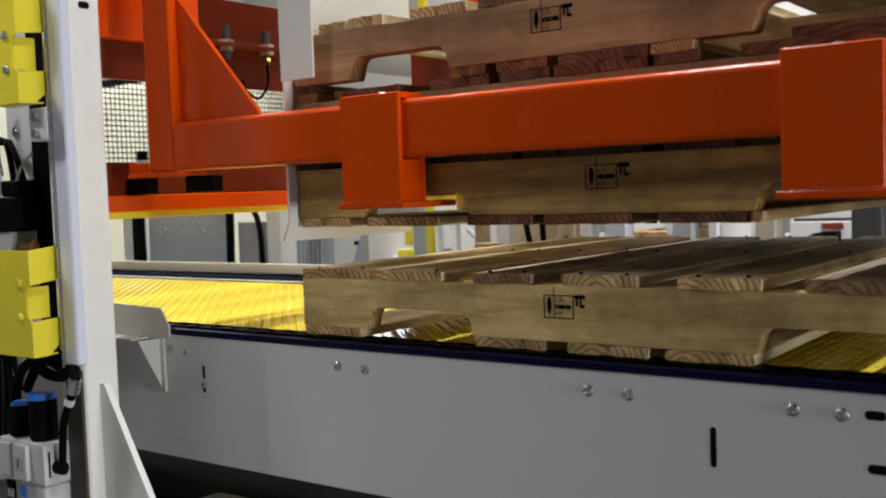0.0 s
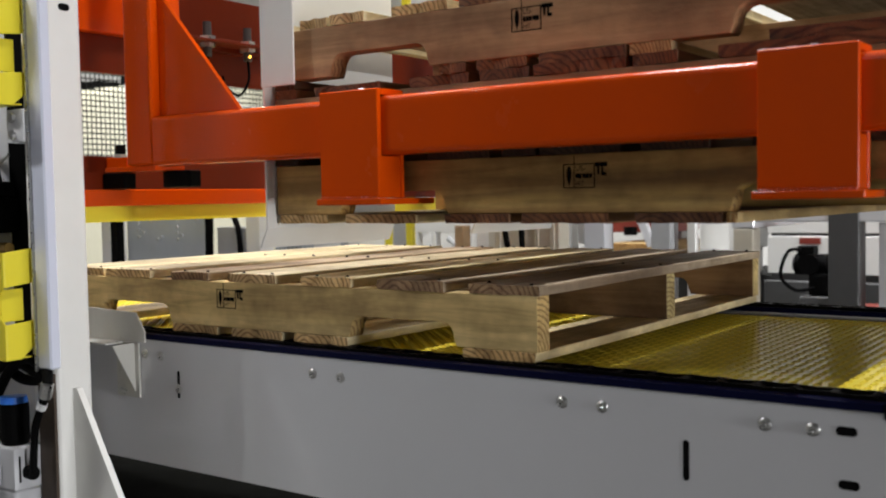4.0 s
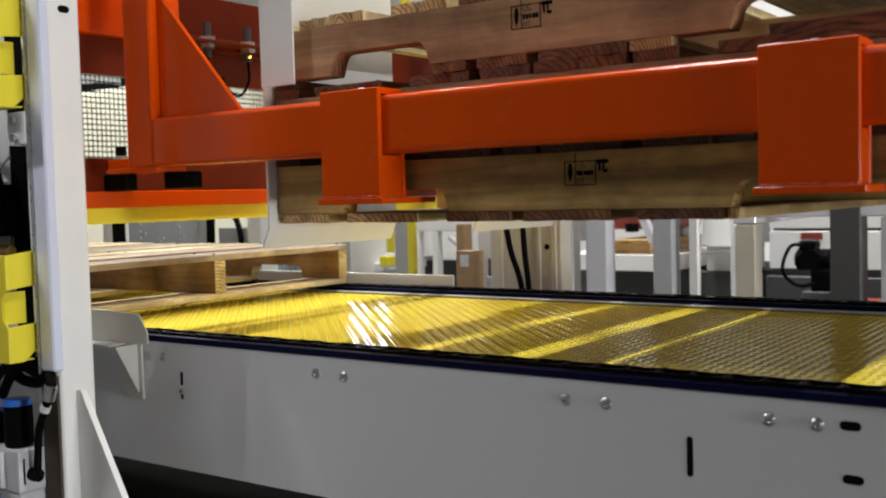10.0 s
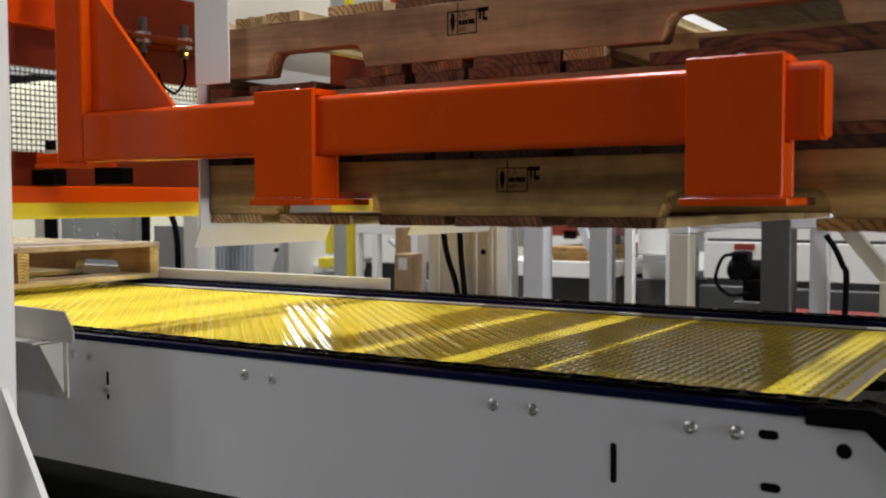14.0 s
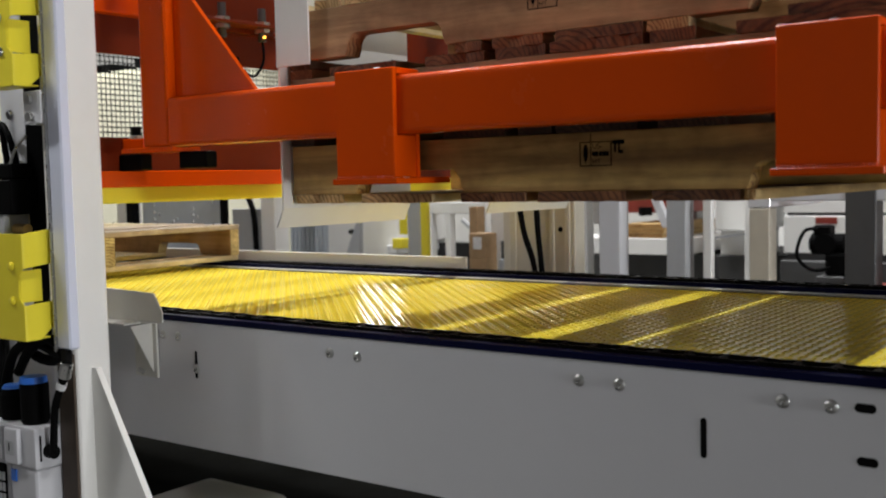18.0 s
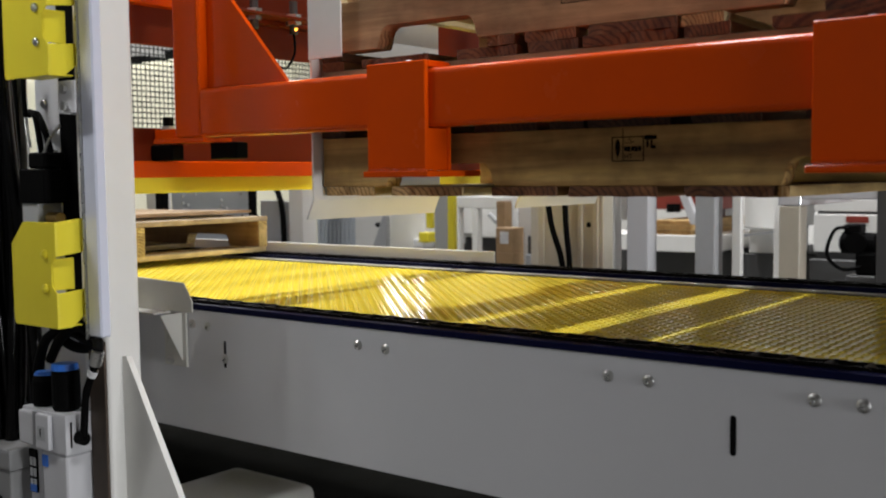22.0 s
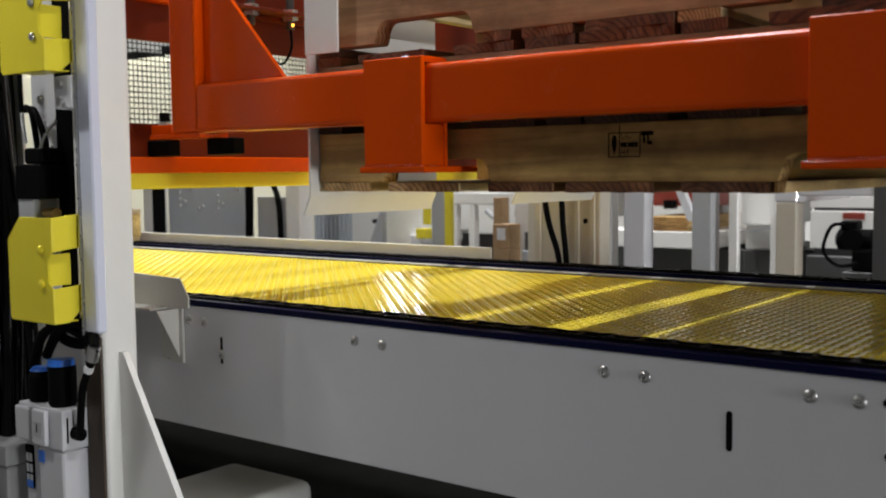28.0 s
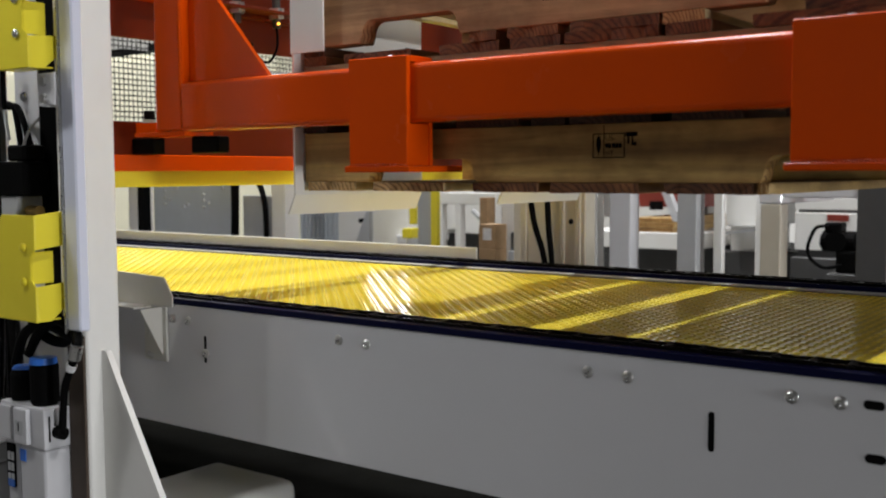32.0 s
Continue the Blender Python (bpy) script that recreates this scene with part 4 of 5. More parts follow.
part("knob_cap", lathe(((0.020, 0.1222), (0.023, 0.1225), (0.018, 0.129), (0.008, 0.130)), 24, (-0.078, 0.036, 0)), M_BLUE_CAP, kn2, "bright blue knob cap")
bowl = part("bowl_guard", box(-0.046, 0.048, 0.002, 0.070, -0.24, -0.0205, 0.010, 3), M_UNIT, u, "pale grey filter bowl guard")
sight = part("sight_glass", box(-0.110, -0.066, 0.010, 0.062, -0.20, -0.0165, 0.012, 3), M_UNIT, u)
part("sight_window", box(-0.103, -0.073, 0.0070, 0.0095, -0.115, -0.026, 0.003), M_BLACK, sight, "black sight window frame")
for i in range(3):
    for j in range(2):
        part("window_pane", box(-0.100 + 0.0135 * j, -0.0895 + 0.0135 * j, 0.0060, 0.0069, -0.060 - 0.022 * i, -0.043 - 0.022 * i, 0.0008), M_GREY, sight)
part("blue_plug", box(-0.101, -0.075, 0.0055, 0.0069, -0.114, -0.098, 0.001), M_BLUE_CAP, sight)
part("blue_tab", box(-0.040, -0.020, -0.0012, 0.0018, -0.052, -0.028, 0.001), M_BLUE_CAP, bowl)
# plate added to darken the post's left face below the rail
part("mount_bracket", box(0.0525, 0.107, 0.0590, 0.0655, -0.36, 0.200, 0.001), M_DARK_BROWN, u, "dark brown plate added to darken the post face")
el = part("elbow", rod((0.052, 0.030, 0.012), (0.075, 0.030, 0.012), 0.013, n=14), M_BLACK, u, "black push-in elbow")
part("hose", cable(((0.070, 0.030, 0.012), (0.076, 0.030, 0.06), (0.088, 0.028, 0.105), (0.112, 0.028, 0.145), (0.125, 0.030, 0.172)), 0.008), M_BLACK, u, "", True)
part("hose_collar", rod((0.108, 0.028, 0.140), (0.115, 0.0285, 0.151), 0.0105, n=14), M_LABEL, u, "white hose collar")
part("fitting", rod((0.120, 0.030, 0.162), (0.130, 0.031, 0.188), 0.013, n=14), M_STEEL, u, "nickel-plated hose fitting")
for pts in (((0.128, 0.031, 0.185), (0.10, 0.05, 0.205), (0.05, 0.06, 0.20), (-0.02, 0.055, 0.215), (-0.09, 0.05, 0.19), (-0.13, 0.05, 0.12)), ((0.10, 0.05, 0.19), (0.04, 0.055, 0.225), (-0.03, 0.05, 0.20), (-0.07, 0.045, 0.15)), ((0.09, 0.06, 0.20), (0.03, 0.07, 0.18), (-0.04, 0.07, 0.185), (-0.10, 0.07, 0.22))):
    part("hose", cable(pts, 0.011), M_BLACK, u, "", True)

# grey junction box beside the air unit
jb = tagged(empty("junction_box", -0.60, -0.36, FLOOR), "grey cast junction box with a cable gland", "box")
part("housing", box(-0.10, 0.125, 0.0, 0.12, 0.0, 0.425, 0.006, 2), M_CAST, jb)
part("cover", box(-0.105, 0.130, -0.004, 0.124, 0.4255, 0.465, 0.006, 2), M_CAST, jb)
part("gland", rod((0.085, -0.022, 0.36), (0.085, -0.001, 0.36), 0.015, n=10), M_BLACK, jb)
part("cable", cable(((0.085, -0.020, 0.36), (0.10, -0.035, 0.345), (0.10, -0.03, 0.28), (0.08, -0.02, 0.20)), 0.006), M_BLACK, jb)

# guide bracket on the conveyor side
gb = tagged(empty("guide_bracket", -0.40, -0.031, -0.02), "grey-white bent steel pallet guide bracket on the conveyor side", "bracket")
part("guide_plate", prism(((-0.20, -0.004), (0.078, 0.0), (0.078, 0.022), (0.053, 0.058), (-0.20, 0.066)), -0.020, -0.016, bev=0.0008), M_BRACKET, gb)
part("shelf", box(-0.20, 0.012, -0.062, -0.0205, -0.005, -0.001, 0.0008), M_BRACKET, gb)
part("rib", prism(((-0.0005, -0.0055), (-0.058, -0.0055), (-0.0005, -0.115)), 0.0245, 0.0285, plane="yz"), M_BRACKET, gb)
part("clamp_plate", box(-0.03, 0.040, -0.006, -0.0005, -0.116, -0.0055, 0.0008), M_BRACKET, gb)
part("screw", lathe(((0.008, 0), (0.008, -0.004), (0.004, -0.006), (0, -0.006)), 12, (-0.075, -0.0625, 0.0), "y"), M_STEEL, gb)
part("screw", rod((-0.01, -0.016, -0.10), (0.0, -0.0065, -0.108), 0.005, n=10), M_STEEL, gb)

# pale drive cover on the floor under the conveyor
dc = tagged(empty("drive_cover", -0.33, 0.0, FLOOR), "pale grey rounded drive cover under the conveyor", "cover")
part("cover", box(-0.125, 0.13, -0.18, 0.172, 0.0205, 0.32, 0.03, 4), M_WHITE, dc, "", True)
part("base", box(-0.14, 0.145, -0.20, 0.19, -0.0, 0.02, 0.003), M_GREY, dc)
# ---------------------------------------------------------------- far side of the machine and hall background
solid("back_rail", box(-3.4, -0.36, 1.058, 1.066, -0.05, 0.028, 0.002), M_WHITE, "cream-white steel side rail along the far chain", "rail")


def frame_post(x0, x1, y0, y1, z1, mat, label):
    p = tagged(empty("frame_post", (x0 + x1) / 2, (y0 + y1) / 2, FLOOR), label, "post", "machine frame posts")
    a, b = (x1 - x0) / 2, (y1 - y0) / 2
    part("tube", tube(-a, a, -b, b, 0.012, z1 - FLOOR, 0.006), mat, p)
    part("foot_plate", box(-a - 0.04, a + 0.04, -b - 0.04, b + 0.04, 0, 0.012, 0.002), mat, p)
    return p


fp = frame_post(-0.333, -0.112, 1.25, 1.31, 1.6, M_BEIGE, "wide beige steel machine column with a cable hole")
part("cable_hole", rod((0.063, -0.0315, FLOOR * -1 + 0.10), (0.063, -0.0295, FLOOR * -1 + 0.10), 0.008, n=12), M_DARK, fp)
for x0, x1 in ((-0.108, -0.086), (0.030, 0.044), (0.080, 0.096)):
    part("edge_strip", box(x0, x1, -0.036, -0.0305, 0.60, 2.2, 0.002), M_BEIGE, fp)
frame_post(-0.690, -0.628, 2.28, 2.34, 1.6, M_WHITE, "white square steel machine frame post")
frame_post(-0.565, -0.475, 2.26, 2.34, 1.6, M_PANEL, "grey-white square steel machine frame post")
frame_post(-0.282, -0.205, 2.26, 2.34, 1.6, M_GREY, "dark grey square steel machine frame post")
frame_post(-0.147, -0.112, 2.28, 2.31, 1.2, M_WHITE, "slim white steel machine frame post")
frame_post(0.035, 0.108, 2.26, 2.34, 0.125, M_BEIGE, "beige square steel machine frame post")
frame_post(0.365, 0.465, 2.26, 2.36, 1.6, M_DGREY, "dark grey square steel machine frame post")
frame_post(0.526, 0.584, 2.27, 2.33, 0.147, M_PANEL, "grey-white square steel machine frame post")
solid("frame_rail", tube(0.03, 0.11, 2.26, 2.9, 0.126, 0.176, 0.006), M_PANEL, "grey-white horizontal steel frame rail", "rail")
cr = tagged(empty("cross_rail", 0.11, 2.265, 0.149), "grey-white horizontal steel rail on a braced post", "rail")
part("rail", tube(0.001, 1.3, 0.0, 0.07, 0.0, 0.046, 0.006), M_PANEL, cr)
part("brace", prism(((0.50, -0.001), (0.565, -0.001), (0.70, -0.17), (0.64, -0.17)), 0.01, 0.06, bev=0.002), M_BEIGE, cr)
part("brace_foot", tube(0.64, 0.72, 0.0, 0.07, FLOOR - 0.149, -0.171, 0.006), M_BEIGE, cr)
part("sensor_block", box(0.565, 0.86, -0.022, -0.0005, 0.003, 0.042, 0.003), M_BLACK, cr, "black plastic sensor block")
solid("air_hose", cable(((0.585, 2.24, 0.13), (0.615, 2.24, 0.085), (0.640, 2.24, 0.03), (0.652, 2.24, -0.02), (0.64, 2.25, -0.3), (0.62, 2.25, FLOOR + 0.02)), 0.010, 8), M_BLACK, "black hose hanging from the rail", "hose", "hoses", smooth=True)
solid("junction_block", box(-0.597, -0.566, 2.27, 2.30, 0.065, 0.30, 0.002), M_WHITE, "small white block on the frame post", "block")
for pts in (((-0.300, 1.19, 0.6), (-0.258, 1.19, 0.152), (-0.211, 1.19, -0.02), (-0.185, 1.19, -0.3), (-0.18, 1.19, FLOOR + 0.02)), ((-0.215, 1.19, 0.6), (-0.203, 1.19, 0.153), (-0.188, 1.19, -0.019), (-0.172, 1.19, -0.3), (-0.14, 1.19, FLOOR + 0.02))):
    solid("air_hose", cable(pts, 0.0085, 10), M_BLACK, "black rubber hose hanging beside the post", "hose", "hoses", smooth=True)
solid("red_hose", cable(((0.84, 2.42, 0.5), (0.83, 2.42, 0.12), (0.80, 2.42, -0.05), (0.78, 2.45, -0.2), (0.76, 2.5, FLOOR + 0.02)), 0.008, 8), M_RED_HOSE, "thin red air hose", "hose", "hoses", smooth=True)
solid("red_hose", cable(((0.88, 2.46, 0.5), (0.87, 2.46, 0.12), (0.85, 2.46, -0.03), (0.80, 2.48, -0.2), (0.78, 2.5, FLOOR + 0.02)), 0.008, 8), M_RED_HOSE, "thin red air hose", "hose", "hoses", smooth=True)
solid("red_tray", box(0.20, 1.4, 2.62, 3.0, -0.235, -0.20, 0.004), M_DRED, "low dark red steel tray beam", "beam")
solid("tray_stand", box(0.25, 1.35, 2.66, 2.96, FLOOR, -0.2355, 0.004), M_DGREY, "dark grey steel tray stand", "stand")


def block(name, x0, x1, y0, y1, z0, z1, mat, label, category, group="", bev=0.004):
    """Simple cabinet or casing with its feet on the floor when it starts there."""
    return solid(name, box(x0, x1, y0, y1, z0, z1, bev), mat, label, category, group)


# ribbed grey cabinet
rc = tagged(empty("ribbed_cabinet", -2.82, 3.0, FLOOR), "light grey ribbed sheet metal cabinet", "cabinet")
part("body", box(-0.16, 0.135, 0.004, 0.6, 0, 1.0, 0.003), M_BLUEGREY, rc)
for k in range(9):
    part("rib", box(-0.155 + 0.033 * k, -0.137 + 0.033 * k, -0.008, 0.0035, 0.02, 0.98, 0.002), M_BLUEGREY, rc)
bc = tagged(empty("beige_cabinet", -2.46, 2.9, FLOOR), "cream sheet metal machine cabinet with a diagonal brace", "cabinet")
part("body", box(-0.13, 0.13, 0.0, 0.5, 0, 1.0, 0.004), M_WHITE, bc)
part("brace", prism(((0.03, 0.58), (0.128, 0.58), (0.128, 0.75), (0.105, 0.75)), -0.03, -0.001), M_GREY, bc)
part("bolt", rod((0.06, -0.03, 0.70), (0.06, -0.001, 0.70), 0.012, n=8), M_DARK, bc)
# white overhead machine with a bright tray beneath
wm = tagged(empty("white_machine", -2.28, 3.2, FLOOR), "white machine housing raised on legs", "machine")
part("housing", box(-0.30, 0.05, 0.0, 0.6, 0.625, 1.05, 0.006), M_WHITE, wm)
for x in (-0.28, 0.03):
    part("leg", tube(x - 0.018, x + 0.018, 0.02, 0.06, 0, 0.6245, 0.003), M_DGREY, wm)
part("tray", box(-0.21, 0.02, -0.10, 0.30, 0.565, 0.612, 0.004), M_LABEL, wm, "bright white tray")
part("warning_cap", box(0.035, 0.105, -0.16, -0.08, 0.60, 0.655, 0.004), M_YELLOW, wm, "yellow end cap")
part("warning_frame", box(0.20, 0.245, -0.30, -0.28, 0.688, 0.90, 0.003), M_YELLOW, wm, "yellow guard frame")
frame_post(-1.786, -1.700, 2.60, 2.66, 1.6, M_GREY, "dark grey square steel machine frame post")
frame_post(-1.698, -1.682, 2.60, 2.64, 1.6, M_WHITE, "narrow white steel edge post")
frame_post(-1.654, -1.616, 2.53, 2.56, 1.6, M_YELLOW, "yellow-painted slim steel guard post")
# white guard frame with a casing behind it
gf = tagged(empty("guard_gate", -1.92, 3.2, FLOOR), "white steel guard frame before a cream casing", "frame")
part("top_rail", tube(-0.20, 0.19, 0.0, 0.06, 0.785, 0.850, 0.006), M_WHITE, gf)
for x in (-0.185, -0.06, 0.175):
    part("upright", tube(x - 0.018, x + 0.018, 0.0, 0.05, 0, 0.7845 if x > -0.1 else 0.7845, 0.004), M_WHITE, gf)
part("casing", box(-0.70, 0.20, 0.40, 1.0, 0.597, 1.5, 0.006), M_WHITE, gf)
part("casing_foot", box(-0.65, 0.15, 0.45, 0.95, 0, 0.5965, 0.004), M_DGREY, gf)
part("pipe", cable(((-0.17, 0.30, 0.74), (-0.08, 0.30, 0.68), (0.0, 0.30, 0.70), (0.06, 0.30, 0.76), (0.16, 0.30, 0.765)), 0.014), M_GREY, gf, "", True)
# cartons on a stand
ct = tagged(empty("carton_stand", -1.19, 2.36, FLOOR), "brown cardboard core post on the floor", "carton")
part("core", box(-0.09, -0.045, 0.04, 0.10, 0, 0.85, 0.002), M_CARD, ct)
part("pedestal", box(-0.024, 0.062, -0.06, 0.03, 0, 0.6315, 0.002), M_CARD, ct)
cb = tagged(empty("cardboard_box", -1.17, 2.34, -0.088), "brown cardboard box with a white label", "box")
part("carton", box(-0.044, 0.042, -0.04, 0.05, 0, 0.106, 0.002), M_CARD, cb)
part("label", box(-0.022, 0.022, -0.0412, -0.0403, 0.038, 0.090), M_LABEL, cb, "white paper label")
frame_post(-1.230, -1.150, 2.50, 2.58, 1.6, M_WHITE, "white square steel machine frame post")
block("valve_box", -1.130, -1.070, 2.42, 2.48, -0.10, -0.02, M_DGREY, "dark grey valve box on a blue base", "box")
block("valve_stand", -1.135, -1.065, 2.41, 2.49, FLOOR, -0.1005, M_BLUEGREY, "blue-grey steel valve stand", "box")
frame_post(-0.765, -0.715, 1.88, 1.93, 1.6, M_BEIGE, "brown-beige steel machine frame post")
block("machine_housing", -0.755, -0.600, 1.95, 2.20, FLOOR, 1.3, M_GREY, "tall grey sheet metal machine housing", "machine")

# far conveyor with a table, planks and a red machine head behind it
fc = tagged(empty("far_conveyor", 0, 3.6, FLOOR), "dark grey steel conveyor bed on white legs", "conveyor")
part("bed", box(-1.6, 2.4, 0, 0.7, 0.42, 0.565, 0.004), M_DGREY, fc)
part("deck", box(-1.6, 2.4, 0.02, 0.68, 0.5655, 0.570), M_BLACK, fc)
part("skirt", box(-1.6, 2.4, -0.02, -0.002, 0.36, 0.43, 0.004), M_DGREY, fc)
for x in (-1.5, -0.9, 0.3, 1.5):
    part("leg", tube(x - 0.04, x + 0.04, 0.05, 0.13, 0, 0.4195), M_WHITE, fc)
tb = tagged(empty("work_table", -0.95, 3.75, FLOOR), "white steel work table behind the far conveyor", "table")
part("top", box(-0.32, 0.30, -0.46, 0.50, 0.582, 0.664, 0.004), M_WHITE, tb)
for x in (-0.28, 0.26):
    for y in (-0.42, 0.46):
        part("leg", tube(x - 0.02, x + 0.02, y - 0.02, y + 0.02, 0, 0.5815, 0.003), M_WHITE, tb)
for k in range(3):
    solid("plank", box(-0.95 - 0.01 * k, -0.765 + 0.008 * k, 3.30, 3.98, -0.0555 + k * 0.0235, -0.0325 + k * 0.0235, 0.002), W_PINE_Y, "pale pine plank in a low pile", "plank", "planks")
rm = tagged(empty("red_machine_head", -0.87, 3.44, 0.062), "dark red machine head with a grey strut", "machine")
part("head", box(-0.16, 0.16, 0.0, 0.4, 0, 0.30, 0.01, 2), M_DRED, rm)
part("strut", prism(((0.12, 0.20), (0.16, 0.20), (0.27, -0.05), (0.23, -0.05)), -0.42, -0.38, bev=0.002), M_PANEL, rm)
part("mast", tube(-0.05, 0.05, 0.42, 0.52, -0.782, 0.6, 0.006), M_GREY, rm)
part("nose", rod((-0.04, -0.02, -0.012), (-0.04, -0.02, 0.03), 0.035, n=14), M_BLACK, rm)
wb = tagged(empty("white_casing", -0.44, 3.4, FLOOR), "bright white machine casing with a sloping tray", "machine")
part("casing", box(-0.10, 0.095, 0.0, 0.45, 0.70, 1.2, 0.006), M_WHITE, wb)
part("tray", prism(((-0.06, 0.665), (0.11, 0.69), (0.11, 0.70), (-0.06, 0.675)), -0.10, 0.3), M_GREY, wb)
part("stand", box(-0.09, 0.085, 0.02, 0.40, 0, 0.58, 0.004), M_DGREY, wb)
part("neck", box(-0.085, 0.08, 0.03, 0.39, 0.5805, 0.6995, 0.004), M_WHITE, wb)
frame_post(-0.352, -0.325, 3.28, 3.32, 1.6, M_WHITE, "slim white steel machine frame post")
wp = tagged(empty("white_panel_machine", 0.15, 3.4, FLOOR), "white panelled machine with a dark red slot", "machine")
for z0, z1 in ((0.60, 0.772), (0.785, 0.84), (0.85, 1.4)):
    part("panel", box(-0.36, 0.95, 0.0, 0.02, z0, z1, 0.003), M_WHITE, wp)
part("core", box(-0.35, 0.94, 0.021, 0.5, 0, 1.4, 0.003), M_DGREY, wp)
part("slot", box(-0.215, -0.12, -0.008, -0.0005, 0.735, 0.765, 0.002), M_DRED, wp, "dark red slot cover")
part("base", box(-0.36, 0.95, -0.06, -0.001, 0, 0.57, 0.004), M_DGREY, wp)
mt = tagged(empty("drive_motor", 0.125, 3.10, FLOOR), "black geared drive motor on a grey stand", "motor")
part("stand", box(-0.08, 0.10, -0.08, 0.12, 0, 0.535, 0.004), M_DGREY, mt)
part("gearbox", box(-0.05, 0.09, -0.06, 0.08, 0.5355, 0.63, 0.012, 2), M_BLACK, mt)
part("motor", lathe(((0.030, -0.12), (0.045, -0.115), (0.045, 0.02), (0.03, 0.03)), 18, (0.0, 0.0, 0.665), "x"), M_BLACK, mt)
part("ring", lathe(((0.034, -0.01), (0.044, -0.01), (0.044, 0.01), (0.034, 0.01)), 18, (-0.05, -0.05, 0.668), "y"), M_BLACK, mt)
part("pulley", lathe(((0.02, -0.02), (0.038, -0.02), (0.030, 0.0), (0.038, 0.02), (0.02, 0.02)), 18, (0.05, -0.08, 0.585), "y"), M_BLACK, mt)
part("terminal_box", box(-0.10, -0.03, -0.05, 0.03, 0.705, 0.745, 0.006), M_BLACK, mt)
part("bracket", prism(((0.05, 0.632), (0.13, 0.60), (0.15, 0.66), (0.09, 0.74), (0.06, 0.72)), -0.05, -0.03, bev=0.002), M_DGREY, mt)
part("flange", lathe(((0.02, 0), (0.030, 0), (0.030, 0.012), (0.02, 0.012)), 14, (-0.125, 0.0, 0.665), "x"), M_DGREY, mt)
part("cable", cable(((-0.08, -0.05, 0.73), (-0.13, -0.07, 0.72), (-0.16, -0.07, 0.62), (-0.10, -0.07, 0.56), (-0.02, -0.075, 0.57)), 0.008), M_BLACK, mt, "", True)
# tall cabinets at the back of the hall
for x0, x1, y, z1, lab in ((-9.4, -4.75, 4.6, 1.32, "long cream machine housing in the back of the hall"), (-2.0, 1.2, 6.2, 1.9, "white-painted machine cabinet with door seams"), (1.6, 4.4, 5.6, 1.9, "white-painted machine cabinet with door seams")):
    cb = tagged(empty("machine_cabinet", (x0 + x1) / 2, y, FLOOR), lab, "cabinet", "machine cabinets")
    w = (x1 - x0) / 2
    h = z1 - FLOOR
    part("body", box(-w, w, 0, 0.8, 0.05, h, 0.006), M_CREAM if x0 < -9 else M_WHITE, cb)
    part("plinth", box(-w + 0.03, w - 0.03, 0.03, 0.77, 0, 0.049), M_DARK, cb)
    for k in range(3):
        a = -w + 0.03 + k * (2 * w - 0.06) / 3
        d = part("door", box(a + 0.006, a + (2 * w - 0.06) / 3 - 0.006, -0.018, -0.001, 0.1, h - 0.05, 0.004), M_CREAM if x0 < -9 else M_WHITE, cb)
        part("handle", box(a + 0.04, a + 0.06, -0.04, -0.0185, h * 0.5, h * 0.5 + 0.12, 0.004), M_BLACK, d)
# machinery on top of the long housing, seen through the fence
rnd = random.Random(23)
for k in range(16):
    x = -9.0 + k * 0.26
    mat = rnd.choice((M_DGREY, M_BLACK, M_WHITE, M_GREEN, M_GREY, M_BLACK))
    lab = {M_DGREY: "dark grey control unit on the housing", M_BLACK: "black motor unit on the housing", M_WHITE: "white control unit on the housing", M_GREEN: "green signal unit on the housing", M_GREY: "grey control unit on the housing"}[mat]
    block("control_unit", x, x + rnd.uniform(0.10, 0.19), 4.75, 5.0, 1.3205, 1.3205 + rnd.uniform(0.05, 0.14), mat, lab, "control unit", "control units")

# left far side: bolted white plates
lp = tagged(empty("machine_side_plate", -2.26, 1.60, FLOOR), "white steel machine side plate with rows of bolts", "plate")
part("plate", box(-0.26, 0.28, 0, 0.010, 0, 1.02, 0.002), M_BLUEGREY, lp)
for x, z in ((-0.175, 0.885), (-0.175, 0.855), (-0.175, 0.825), (-0.14, 0.845), (-0.02, 0.825), (-0.045, 0.815), (0.085, 0.845), (0.085, 0.815), (0.115, 0.835), (-0.09, 0.895), (0.085, 0.87), (0.21, 0.90)):
    part("bolt", rod((x, -0.008, z), (x, -0.0002, z), 0.007, n=8), M_GREY, lp)
frame_post(-2.68, -2.60, 1.58, 1.66, 0.32, M_WHITE, "white square steel machine frame post")
frame_post(-1.74, -1.66, 1.58, 1.66, 0.32, M_WHITE, "white square steel machine frame post")
block("black_actuator", -2.575, -2.525, 1.55, 1.59, FLOOR + 0.60, FLOOR + 1.0, M_BLACK, "black pneumatic actuator on the machine side", "actuator")
block("actuator_stand", -2.585, -2.515, 1.55, 1.60, FLOOR, FLOOR + 0.5995, M_PANEL, "grey-white steel actuator stand", "stand")
solid("machine_side_plate", box(-1.93, -1.745, 1.60, 1.61, FLOOR, 0.15, 0.002), M_GREY, "grey steel machine side plate", "plate")
solid("air_hose", cable(((-1.96, 1.585, 0.3), (-1.955, 1.58, 0.12), (-1.965, 1.585, -0.08), (-1.96, 1.58, FLOOR + 0.02)), 0.018, 8), M_BLACK, "black hose on the machine side", "hose", "hoses", smooth=True)
solid("air_hose", cable(((-1.85, 1.585, 0.3), (-1.82, 1.58, 0.22), (-1.775, 1.575, 0.13), (-1.765, 1.575, -0.05), (-1.765, 1.575, FLOOR + 0.02)), 0.012, 8), M_BLACK, "black hose on the machine side", "hose", "hoses", smooth=True)


